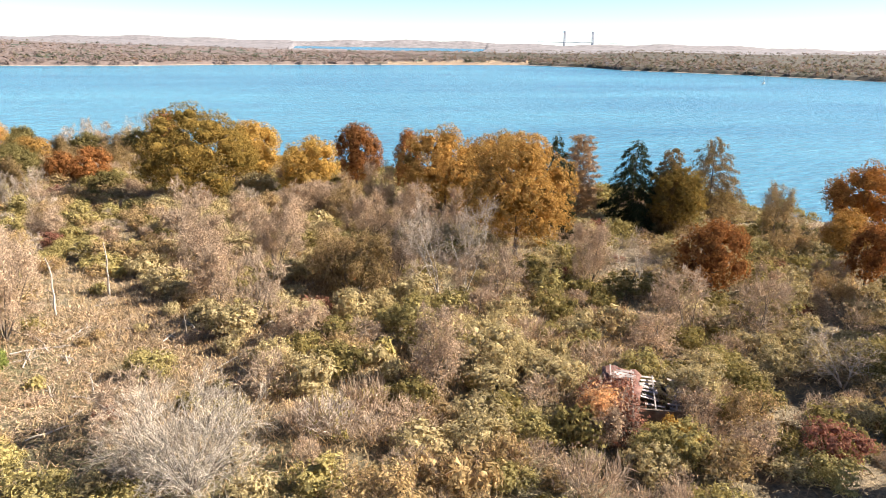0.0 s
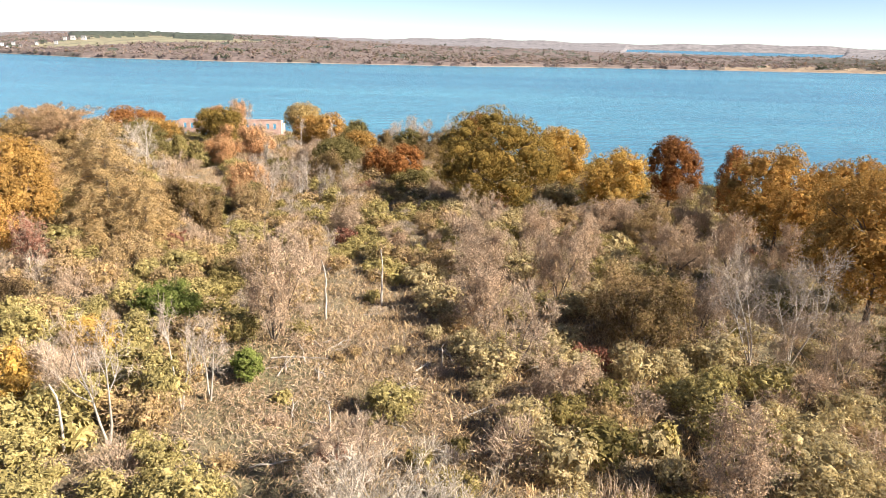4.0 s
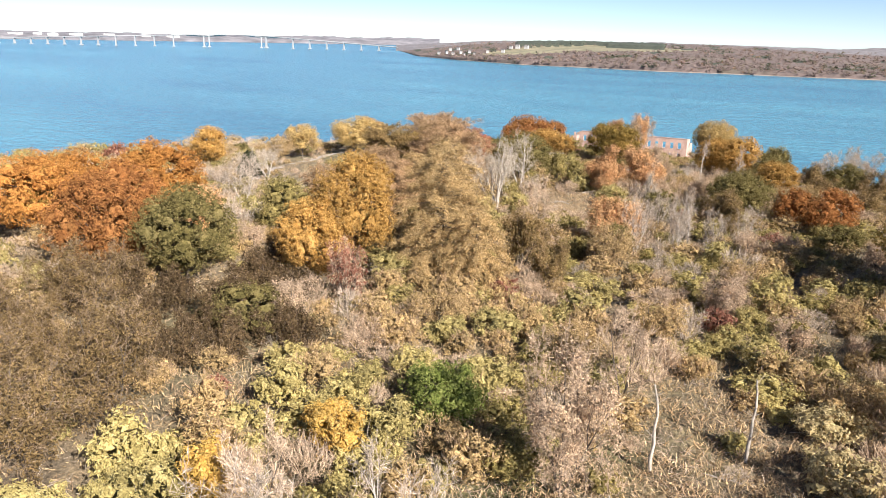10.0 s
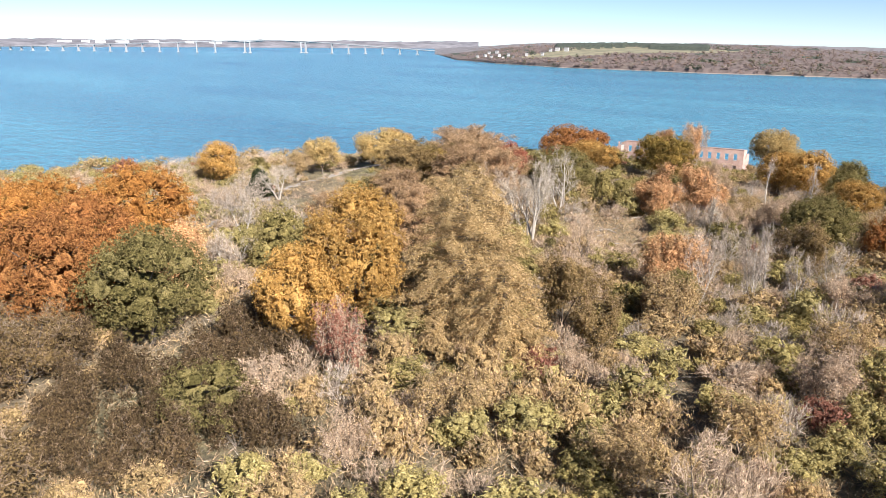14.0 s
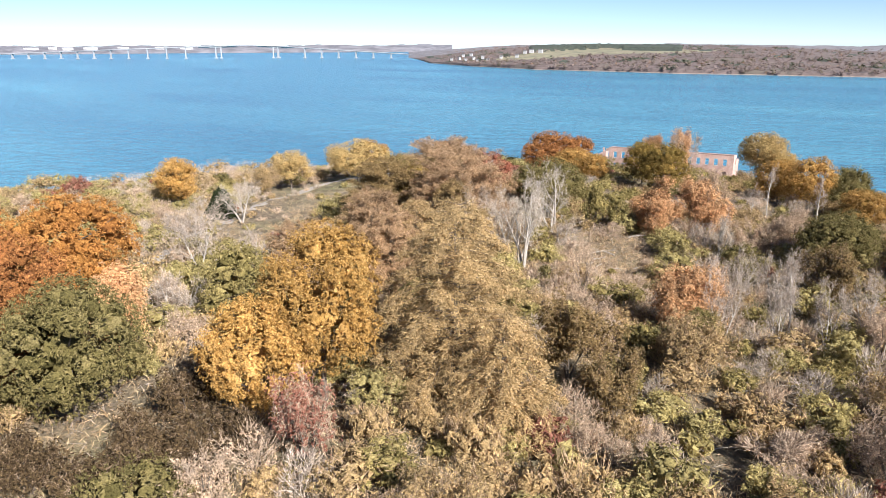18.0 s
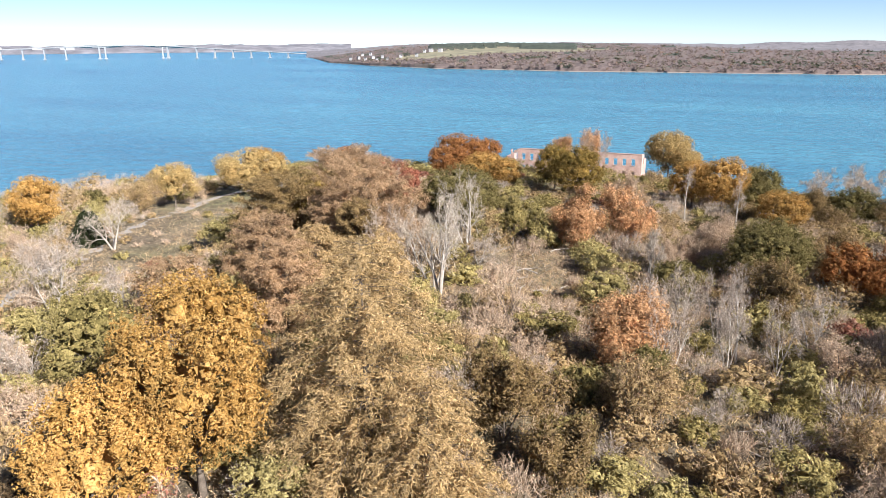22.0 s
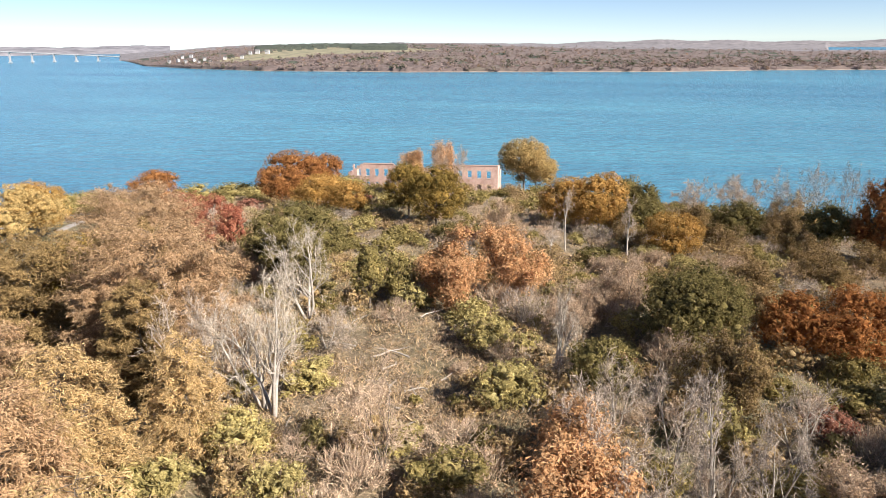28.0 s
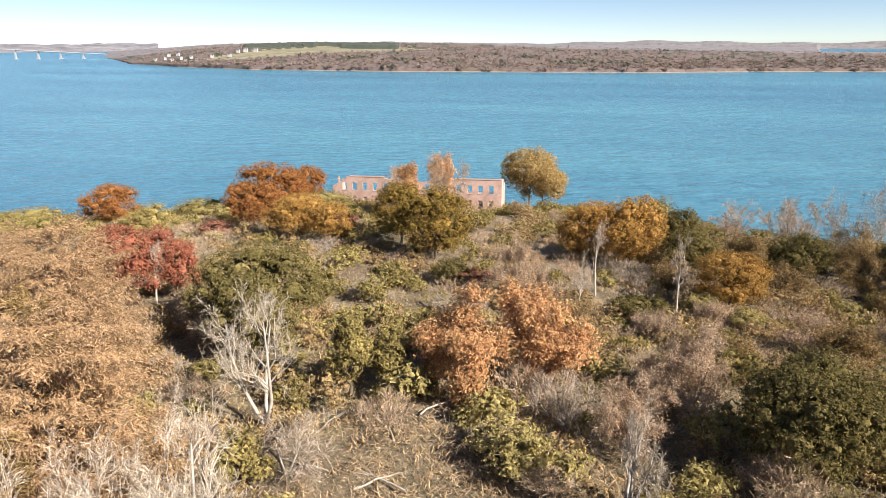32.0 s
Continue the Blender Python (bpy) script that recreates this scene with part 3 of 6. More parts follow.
def crown(rng, tufts, h, r, leaf, low, bumps, rough, thin, aspect=0.62, inner=0.52, core=0.66, cuts=2, per=6, holes=40, gap=0.5):
    """Tufts of leaves over the crown's lobes, with gaps between them, and the dense leaf mass behind."""
    seed = int(rng.integers(1 << 30))
    p, d = dome_points(np.random.default_rng(seed), tufts, h, r, low, bumps, rough, thin, core)
    keep = np.ones(len(p), bool)
    for k in rng.integers(0, len(p), holes if len(p) > 60 else 0):
        keep &= (np.linalg.norm((p - p[k]) * np.array([1, 1, 1.5]), axis=1) > gap * rng.uniform(0.4, 1.25)) | (np.arange(len(p)) % 9 == 0)
    leaves = rosettes(rng, p[keep], d[keep], per, leaf, leaf * 1.25, aspect)
    if inner:
        m = max(tufts // 2, 6)
        deep = p[:m] - d[:m] * np.array([r, r, r]) * 0.16
        deep[:, 2] = np.maximum(deep[:, 2], 0.1)
        leaves = joined(leaves, rosettes(rng, deep, d[:m], 3, leaf * 1.8, leaf * 1.5, 0.8))
    groups = [(leaves[0][:3], leaves[1][:1])]
    if inner:
        c, size = lobes(np.random.default_rng(seed), bumps, rough, core)
        mid, half = h * (0.5 + 0.35 * low), h * (0.5 - 0.35 * low)
        bv, bf = BALL[cuts]
        for q, s in zip(c, size):
            v = q + bv * (s * inner * rng.uniform(0.6, 1.15, (len(bv), 1)))
            groups.append((v * np.array([r, r, half]) + np.array([0, 0, mid]), bf))
    return leaves, joined(*groups)


def leafy(name, leaves, wood, mat):
    """One mesh of leaves and the denser leaf mass behind them."""
    v, f = joined(leaves, wood)
    return mesh_from(name, v, f, [mat])


def limb_segments(rng, h, r, stems, counts, lean=0.25, base_r=0.12, spread=0.8, start=0.3):
    """A bare skeleton: stems, then boughs, branches and twigs on them."""
    segs = []

    def grow(p, d, length, rad, lev):
        n = 4 if lev == 0 else 3 if lev == 1 else 2
        pts, q = [p], d
        for i in range(n):
            q = unit(q + rng.normal(size=3) * (0.13 if lev == 0 else 0.28) + np.array([0, 0, 0.03]))
            pts.append(pts[-1] + q * length / n)
        for i in range(n):
            segs.append((*pts[i], *pts[i + 1], rad * (1 - 0.75 * i / n), rad * (1 - 0.75 * (i + 1) / n)))
        if lev >= len(counts):
            return
        for _ in range(counts[lev]):
            u = rng.uniform(start if lev == 0 else 0.2, 0.98) * n
            i = min(int(u), n - 1)
            o = pts[i] + (pts[i + 1] - pts[i]) * (u - i)
            w = unit(pts[i + 1] - pts[i])
            side = rng.normal(size=3)
            side = unit(side - w * (side @ w))
            e = unit(w * 0.75 + side * spread + np.array([0, 0, 0.12]))
            grow(o, e, length * rng.uniform(0.42, 0.68) * (1.1 - 0.4 * u / n), rad * (1 - 0.7 * u / n) * 0.6, lev + 1)

    for s in range(stems):
        a = 2 * math.pi * (s + rng.uniform(0, 0.7)) / stems
        out = lean if stems > 1 else lean * 0.3
        d = unit(np.array([math.cos(a) * out, math.sin(a) * out, 1.0]))
        grow(np.array([math.cos(a), math.sin(a), 0]) * base_r * (stems > 1), d, h * rng.uniform(0.8, 1.0), base_r, 0)
    s = np.array(segs)
    # fit into the height and spread that are wanted
    far = max(np.hypot(s[:, 3], s[:, 4]).max(), 0.1)
    k = np.array([r / far, r / far, h / s[:, 5].max()])
    s[:, :3] *= k
    s[:, 3:6] *= k
    return s


def trunk_mesh(rng, h, r, mat, thick=None):
    thick = thick or 0.018 * h + 0.03
    segs, p = [], np.array([0.0, 0.0, -0.3])
    top = h * 0.62
    for i in range(4):
        q = np.array([rng.normal() * 0.12, rng.normal() * 0.12, (i + 1) / 4 * top])
        segs.append((*p, *q, thick * (1.25 if i == 0 else 1 - 0.2 * i), thick * (0.8 - 0.2 * i)))
        p = q
    for i in range(9):
        a, z = rng.uniform(0, 6.28), rng.uniform(0.2, 0.6) * h
        e = np.array([math.cos(a) * r * 0.75, math.sin(a) * r * 0.75, z + 0.22 * h])
        m = np.array([math.cos(a) * r * 0.3, math.sin(a) * r * 0.3, z + 0.06 * h])
        segs.append((0, 0, z, *m, thick * 0.45, thick * 0.3))
        segs.append((*m, *e, thick * 0.3, thick * 0.08))
    v, f = tubes(segs, 5)
    return mesh_from("trunk", v, f, [mat], smooth=True)


def broadleaf(seed, key, h, r, n, leaf, bark=None, name="tree", low=0.08, rough=0.30, thin=0.15, bumps=20, aspect=0.66, crown_label="", inner=0.62, core=0.66, per=6, gap=0.45):
    rng = np.random.default_rng(seed)
    top = new(name)
    part("trunk", trunk_mesh(rng, h, r, bark or BARK), top)
    r = r * 1.06
    leaves, wood = crown(rng, n // per, h, r, leaf, low, bumps, rough, thin, aspect, inner, core, 2, per, int(12 + 1.3 * r * r), gap)
    part("crown", leafy("crown", leaves, wood, LEAF[key]), top, crown_label)
    return top


def branchy(seed, key, h, r, tufts, per, leaf, name="tree", bark=None, twigs=None, twig_n=0, stems=2, counts=(9, 5, 3), lean=0.45, start=0.2, spread=1.1, base_r=0.11, fluff=0.42, crown_label=""):
    """A thinly leaved tree: limbs and twigs that show, with tufts of leaves along them."""
    rng = np.random.default_rng(seed)
    top = new(name)
    s = limb_segments(rng, h * 0.97, r, stems, counts, lean, base_r, spread, start)
    thick = s[:, 6] > base_r * 0.25
    part("trunk", mesh_from("trunk", *tubes(s[thick], 5), [bark or BARK], smooth=True), top)
    fine = s[~thick]
    fine[:, 6:] = np.maximum(fine[:, 6:], 0.011)
    groups = [tri(tubes(fine, 3))]
    if twig_n:
        pick = fine[rng.integers(0, len(fine), twig_n)]
        along = unit(unit(pick[:, 3:6] - pick[:, :3]) + rng.normal(size=(twig_n, 3)) * 0.55 + np.array([0, 0, 0.3]))
        ln = 0.5 + 0.05 * r
        q = pick[:, :3] + (pick[:, 3:6] - pick[:, :3]) * rng.uniform(0, 1, (twig_n, 1)) + along * ln * 0.4
        groups.append(slivers(rng, q, unit(np.cross(along, rng.normal(size=along.shape))), ln, 0.055, along))
    part("branchwork", mesh_from("branchwork", *joined(*groups), [TWIG[twigs or "tan"]]), top, "thin bare twigs")
    pick = fine[rng.integers(0, len(fine), tufts)]
    p = pick[:, :3] + (pick[:, 3:6] - pick[:, :3]) * rng.uniform(0.2, 1.1, (tufts, 1)) + rng.normal(size=(tufts, 3)) * fluff * 0.7
    p[:, 2] = np.maximum(p[:, 2], 0.15)
    d = unit(p - np.array([0, 0, 0.42 * h]) + rng.normal(size=p.shape) * 0.4)
    part("crown", mesh_from("crown", *rosettes(rng, p, d, per, leaf, fluff, 0.66), [LEAF[key]]), top, crown_label)
    return top


def conifer(seed, key, h, r, sprays, leaf, name="conifer", droop=0.35, rise=0.1, power=0.6, per=11, boughs=110, wide=0.2, hang=0.25, low=0.03):
    """Boughs all round a straight stem, with side sprays of needles hanging along each of them."""
    rng = np.random.default_rng(seed)
    top = new(name)
    k = np.arange(boughs)
    u = low + (0.97 - low) * ((k + rng.uniform(0, 1, boughs)) / boughs) ** 1.15
    az = k * 2.39996 + rng.normal(size=boughs) * 0.35
    reach = (r * (1 - u) ** power * np.where(u < 0.16, 0.72 + 1.7 * u, 1.0) + 0.25) * rng.uniform(0.72, 1.12, boughs)
    curve = rise * rng.uniform(0.5, 1.5, boughs)
    fall = droop * rng.uniform(0.6, 1.4, boughs)

    def along(i, t):
        return np.stack([np.cos(az[i]) * reach[i] * t, np.sin(az[i]) * reach[i] * t, u[i] * h + reach[i] * (curve[i] * t - fall[i] * t * t)], -1)

    segs = [(0, 0, -0.3, 0, 0, h * 0.5, 0.014 * h, 0.008 * h), (0, 0, h * 0.5, 0, 0, h * 0.93, 0.008 * h, 0.015)]
    p0, p1, p2 = along(k, 0.02), along(k, 0.5), along(k, 0.96)
    thick = 0.0035 * h * (1.3 - u)
    for i in range(boughs):
        segs.append((*p0[i], *p1[i], thick[i], thick[i] * 0.6))
        segs.append((*p1[i], *p2[i], thick[i] * 0.6, 0.012))
    part("trunk", mesh_from("trunk", *tubes(segs, 4), [BARK], smooth=True), top)
    # the sprays: where they start on their bough, which way they go and how far
    i = rng.choice(boughs, sprays, p=reach ** 1.5 / (reach ** 1.5).sum())
    t = rng.uniform(0.06, 1.0, sprays) ** 0.7
    o = along(i, t)
    side = rng.choice([-1.0, 1.0], sprays) * rng.uniform(0.3, 1.0, sprays)
    fwd = np.stack([np.cos(az[i]), np.sin(az[i]), 0 * t], -1)
    lat = np.stack([-np.sin(az[i]), np.cos(az[i]), 0 * t], -1)
    tip = (curve[i] - 2 * fall[i] * t)[:, None] * np.array([0, 0, 1.0])
    way = unit(fwd * 0.75 + lat * side[:, None] + tip * 0.8 + rng.normal(size=(sprays, 3)) * np.array([0.2, 0.2, 0.35]))
    ln = (wide * reach[i] * (1.25 - t) + 0.35) * rng.uniform(0.7, 1.3, sprays)
    v = rng.uniform(0, 1, (sprays, per, 1))
    q = o[:, None] + way[:, None] * ln[:, None, None] * v - np.array([0, 0, 1.0]) * (hang * v * ln[:, None, None] + rng.uniform(0, 1, (sprays, per, 1)) ** 2 * hang * 1.6)
    q = q + rng.normal(size=q.shape) * np.array([0.12, 0.12, 0.15]) * (0.6 + 0.06 * r)
    q = q.reshape(-1, 3)
    q[:, 2] = np.maximum(q[:, 2], 0.12)
    n = sprays * per
    d = np.repeat(way, per, 0) + rng.normal(size=(n, 3)) * 0.35 - np.array([0, 0, 0.35 * (hang > 0.1)])
    nrm = unit(np.array([0, 0, 0.5]) + np.repeat(fwd, per, 0) * 0.6 + rng.normal(size=(n, 3)) * 0.55)
    part("needles", mesh_from("needles", *slivers(rng, q, nrm, leaf, leaf * 0.27, unit(d)), [LEAF[key]]), top)
    return top


def bare(seed, h, r, stems, counts, bark, twig, twig_n, name="bare_tree", lean=0.35, base_r=0.13, spread=0.85, start=0.3, twig_w=0.035):
    rng = np.random.default_rng(seed)
    top = new(name)
    s = limb_segments(rng, h, r, stems, counts, lean, base_r, spread, start)
    thick = s[:, 6] > base_r * 0.22
    part("trunk", mesh_from("trunk", *tubes(s[thick], 5), [bark], smooth=True), top)
    fine = s[~thick]
    fine[:, 6:] = np.maximum(fine[:, 6:], 0.012)
    groups = [tubes(fine, 3)] if len(fine) else []
    tip = fine[rng.integers(0, len(fine), twig_n)]
    along = unit(unit(tip[:, 3:6] - tip[:, :3]) + rng.normal(size=(twig_n, 3)) * 0.5 + np.array([0, 0, 0.25]))
    ln = 0.09 * r + 0.45
    nrm = unit(np.cross(along, rng.normal(size=along.shape)))
    p = tip[:, :3] + (tip[:, 3:6] - tip[:, :3]) * rng.uniform(0, 1, (twig_n, 1)) + along * ln * 0.4
    groups.append(kites(rng, p, nrm, ln, twig_w, along))
    part("branchwork", mesh_from("branchwork", *joined(*groups), [TWIG[twig]]), top)
    return top


def snag(seed, h, rad=0.11):
    rng = np.random.default_rng(seed)
    top = new("dead_tree")
    segs, p = [], np.array([0, 0, -0.3])
    n = 6
    for i in range(n):
        q = np.array([rng.normal() * 0.04 * h * (i + 1) / n, rng.normal() * 0.04 * h * (i + 1) / n, h * (i + 1) / n])
        segs.append((*p, *q, rad * (1 - 0.6 * i / n), rad * (1 - 0.6 * (i + 1) / n)))
        p = q
    part("trunk", mesh_from("trunk", *tubes(segs, 6), [PALE_BARK], smooth=True), top)
    stubs = []
    for i in range(int(2 + h)):
        z = rng.uniform(0.35, 0.98) * h
        a = rng.uniform(0, 6.28)
        ln = rng.uniform(0.3, 0.9)
        stubs.append((0, 0, z, math.cos(a) * ln, math.sin(a) * ln, z + ln * 0.6, 0.025, 0.008))
    part("branch_stub", mesh_from("branch_stub", *tubes(stubs, 4), [PALE_BARK], smooth=True), top)
    return top


# what each kind is: label, category, group, and how a plant of it is made at height h and radius r
def kind_tree(key, label, group, n=1.0, leaf=0.29, **more):
    def make(seed, h, r):
        k = int(np.clip((1000 + 82 * (r * r + r * h)) * n, 1000, 30000))
        return broadleaf(seed, key, h, r, k, leaf * (0.80 + 0.014 * h), **more)
    return label, "tree" if more.get("name", "tree") == "tree" else "shrub", group, make


def kind_branchy(key, label, group, n=1.0, leaf=0.27, twig=1.0, per=5, **more):
    def make(seed, h, r):
        area = r * r + r * h
        return branchy(seed, key, h, r, int(np.clip(60 + 9.5 * area * n, 80, 2200)), per, leaf, twig_n=int(np.clip((200 + 16 * area) * twig, 0, 5600)), **more)
    return label, "tree" if more.get("name", "tree") == "tree" else "shrub", group, make


KINDS = {
    "oak_olive": kind_tree("oak_olive", "broad oak with olive-brown autumn leaves", "olive-brown oaks", rough=0.2, core=0.78, inner=0.46, bumps=40),
    "oak_gold": kind_tree("gold", "broad oak turned golden yellow", "golden oaks", rough=0.2, core=0.78, inner=0.46, bumps=40),
    "gold": kind_tree("gold", "rounded tree with golden-orange autumn leaves", "golden trees", leaf=0.235, n=1.7, rough=0.2, core=0.76, inner=0.46, bumps=40, low=0.12),
    "orange": kind_tree("orange", "rounded oak with deep orange autumn leaves", "orange trees", leaf=0.29, rough=0.2, core=0.76, inner=0.46, bumps=36),
    "yellow": kind_tree("yellow", "bright yellow autumn tree in the thicket", "yellow trees"),
    "russet": kind_tree("russet", "round-crowned tree with russet-red leaves", "russet trees", rough=0.2, core=0.76, inner=0.46, bumps=36),
    "peach": kind_branchy("peach", "thin-leaved tree in faded orange", "faded orange trees", n=4.0, per=7, start=0.25, leaf=0.34, fluff=0.62, stems=3),
    "red": kind_tree("red", "scarlet-leaved maple over dry grass", "red trees", low=0.15, inner=0.5),
    "maroon": kind_branchy("maroon", "spreading shrub with maroon leaves and grey twigs", "maroon shrubs", n=1.3, twig=1.6, name="shrub", twigs="pink", stems=5, lean=0.7),
    "red_shrub": kind_branchy("maroon", "collapsed shrub with reddish leaves and bleached twigs", "maroon shrubs", n=1.6, twig=1.2, name="shrub", twigs="white", stems=5, lean=0.8),
    "pale": kind_tree("pale", "tall tree with pale cream-yellow leaves", "pale trees", low=0.2, rough=0.42, core=0.5, inner=0.45),
    "dull": kind_tree("dull", "dense tree with dull olive-green leaves", "dull green trees", leaf=0.27, n=1.1, rough=0.26, core=0.72, inner=0.46, bumps=34),
    "olive": kind_tree("olive", "slender olive-green young tree", "olive trees", n=0.8, rough=0.4, inner=0.5),
    "lime": kind_tree("lime", "yellow-green bushy shrub in the thicket", "yellow-green shrubs", leaf=0.25, n=0.9, name="shrub", low=0.0, rough=0.32, thin=0.4, inner=0.4, core=0.7),
    "green": kind_tree("green", "dense fresh green bush in the dry clearing", "green bushes", leaf=0.26, n=1.5, name="shrub", rough=0.26, core=0.72, inner=0.5),
    "brown": kind_branchy("brown", "shrubby tree with dry brown and olive leaves", "brown shrubs", n=2.0, name="shrub", twigs="tan", stems=4, lean=0.6, start=0.12),
    "bronze": kind_branchy("bronze", "dense shrubby tree with bronze-olive leaves", "bronze trees", n=3.0, per=6, twigs="tan", stems=4, lean=0.55, start=0.12),
    "brown_pink": kind_branchy("tan", "thicket tree with pinkish bare twigs and few brown leaves", "twiggy thicket trees", n=1.7, leaf=0.22, twig=3.2, name="shrub", twigs="pink", stems=4, lean=0.6, start=0.12),
    "wheat": kind_tree("wheat", "rounded bush with pale straw-olive leaves", "pale bushes", leaf=0.24, n=0.9, name="shrub", low=0.0, rough=0.32, thin=0.4, inner=0.4, core=0.7),
    "dusk": kind_branchy("umber", "dark brown dense thicket shrub", "dark brown shrubs", n=3.0, twig=0.8, name="shrub", twigs="brown", stems=5, lean=0.7, start=0.1),
    "larch": ("larch with soft golden needles on drooping boughs", "conifer", "larches", lambda s, h, r: conifer(s, "larch", h, r * 1.16, int(700 + 95 * r * r), 0.46, "larch", 0.34, 0.24, 0.42, 9, 150, 0.27, 0.1)),
    "larch_pink": ("larch with faded pinkish-brown needles", "conifer", "larches", lambda s, h, r: conifer(s, "larch_pink", h, r * 1.15, int(1000 + 48 * r * h), 0.46, "larch", 0.20, 0.5, 0.30, 9, 170, 0.26, 0.12)),
    "spruce": ("dark green pointed spruce by the shore", "conifer", "spruces", lambda s, h, r: conifer(s, "dark", h, r * 1.5, 2300, 0.75, "spruce", 0.42, 0.05, 0.6, 9, 120, 0.26)),
    "spruce_brown": ("grey-brown pointed conifer by the shore", "conifer", "spruces", lambda s, h, r: conifer(s, "feather", h, r * 1.3, 2300, 0.7, "spruce", 0.36, 0.1, 0.55, 9, 120, 0.26)),
    "bare_grey": ("leafless grey tree with fine twigs", "bare tree", "leafless trees", lambda s, h, r: bare(s, h, r * 1.35, 3, (8, 5, 3), PALE_BARK, "grey", int(400 + 80 * h), base_r=0.10, lean=0.45, spread=1.15)),
    "bare_white": ("bleached leafless tree with crooked pale limbs", "bare tree", "bleached trees", lambda s, h, r: bare(s, h, r * 1.35, 3, (7, 5, 4), PALE_BARK, "white", 1100, base_r=0.21, lean=0.5, spread=0.8, start=0.3)),
    "bare_pink": ("leafless tree with a haze of pinkish twigs", "bare tree", "leafless trees", lambda s, h, r: bare(s, h, r * 1.3, 3, (6, 5, 3), BARK, "pink", 2600, twig_w=0.045, start=0.12, base_r=0.08, lean=0.5, spread=1.15)),
    "bare_curl": ("tall leaning bare tree with pinkish twigs", "bare tree", "leafless trees", lambda s, h, r: bare(s, h, r, 4, (6, 5, 4), PALE_BARK, "pink", 2600, lean=0.6, start=0.45)),
    "bare_white_shrub": ("wide bleached dead shrub of upswept stems", "dead shrub", "dead shrubs", lambda s, h, r: bare(s, h, r, 34, (6, 4), PALE_BARK, "white", 5200, name="dead_shrub", lean=0.95, base_r=0.07, start=0.2)),
    "feathery": ("soft olive-brown tree with feathery ascending boughs", "tree", "feathery trees", lambda s, h, r: conifer(s, "feather", h, r * 1.15, int(1100 + 44 * r * h), 0.55, "tree", 0.20, 0.55, 0.36, 9, 120, 0.28, 0.08)),
    "plume": kind_branchy("plume", "brown tree with a soft haze of fine twigs", "soft twiggy trees", n=1.9, leaf=0.24, twig=2.0, twigs="brown", stems=5, lean=0.55, start=0.1, fluff=0.5),
    "bare_slim": ("slim leaning bleached tree with few branches", "bare tree", "bleached trees", lambda s, h, r: bare(s, h, r * 1.5, 2, (7, 4, 3), PALE_BARK, "grey", 500, base_r=0.12, lean=0.3, start=0.45)),
    "birch": ("slim white-barked birch with few leaves", "tree", "birches", lambda s, h, r: bare(s, h, r, 1, (12, 4, 3), PALE_BARK, "grey", 500, name="birch", base_r=0.16, start=0.4, spread=1.0)),
}
made_protos = {}


def plant(kind, x, y, h, r, turn=None, rng=np.random.default_rng(5)):
    """Sets a plant of that kind on the ground; plants of like size share their meshes."""
    if kind == "snag":
        ob = snag(int(abs(x * 10) + 7), h, 0.07 + 0.012 * h)
        ob.matrix_basis = pose(x, y, float(level(x, y)))
        return tagged(ob, "bare dead trunk bleached grey, still standing", "dead tree", "dead trunks")
    label, cat, group, make = KINDS[kind]
    size = int(round(math.log(max(h, 1)) / 0.42))
    wide = int(round(math.log(max(r, 0.5) / max(h, 1)) / 0.3))
    key = (kind, size, wide)
    store = made_protos.setdefault(key, [])
    z = float(level(x, y)) - 0.05
    turn = rng.uniform(0, 360) if turn is None else turn
    if len(store) < (2 if h < 12 else 99):
        ob = make(abs(hash((len(kind), ord(kind[0]), ord(kind[-1]), size, wide, len(store)))) % 99991, h, r)
        store.append((ob, h, r))
        ob.matrix_basis = pose(x, y, z, 0, 0, turn)
    else:
        src, h0, r0 = store[int(rng.integers(len(store)))]
        ob = copy_thing(src, pose(x, y, z, 0, 0, turn) @ Matrix.Diagonal((r / r0, r / r0, h / h0, 1)))
    return tagged(ob, label, cat, group)


taken = []


def plant_all(kind, rows):
    for x, y, h, r in rows:
        plant(kind, x, y, h, r)
        taken.append((x, y, max(r, 0.6)))


# ---------------------------------------------------------------- trees and tall shrubs: x, y, height, radius
plant_all("oak_olive", [
    (-7.0, 150.0, 20.0, 11.3), (-97.0, 229.0, 11.5, 6.4), (-107.0, 238.0, 11.0, 4.8),
    (80.6, 116.1, 13.0, 5.8), (-113.0, 160.0, 11.0, 7.8),
])
plant_all("gold", [
    (-70.0, 103.0, 16.5, 5.5), (-70.5, 96.0, 11.5, 4.2), (-128.0, 238.0, 9.0, 6.4),
    (-120.0, 236.0, 7.5, 4.1), (-170.0, 201.0, 11.0, 5.7), (-52.0, 222.0, 8.3, 4.6), (-73.5, 239.0, 10.8, 5.0), (99.9, 94.4, 9.0, 3.8), (-164.3, 140.4, 10.0, 4.9),
])
plant_all("orange", [
    (-111.0, 98.0, 14.0, 7.4), (-120.1, 81.5, 13.0, 8.9), (-124.3, 90.0, 13.0, 7.0),
])
plant_all("larch", [
    (-61.2, 111.0, 19.0, 7.4), (-54.0, 108.5, 11.5, 4.6), (-66.5, 117.0, 17.5, 4.6), (-84.0, 142.0, 10.0, 3.4), (-88.3, 134.3, 12.0, 5.1),
])
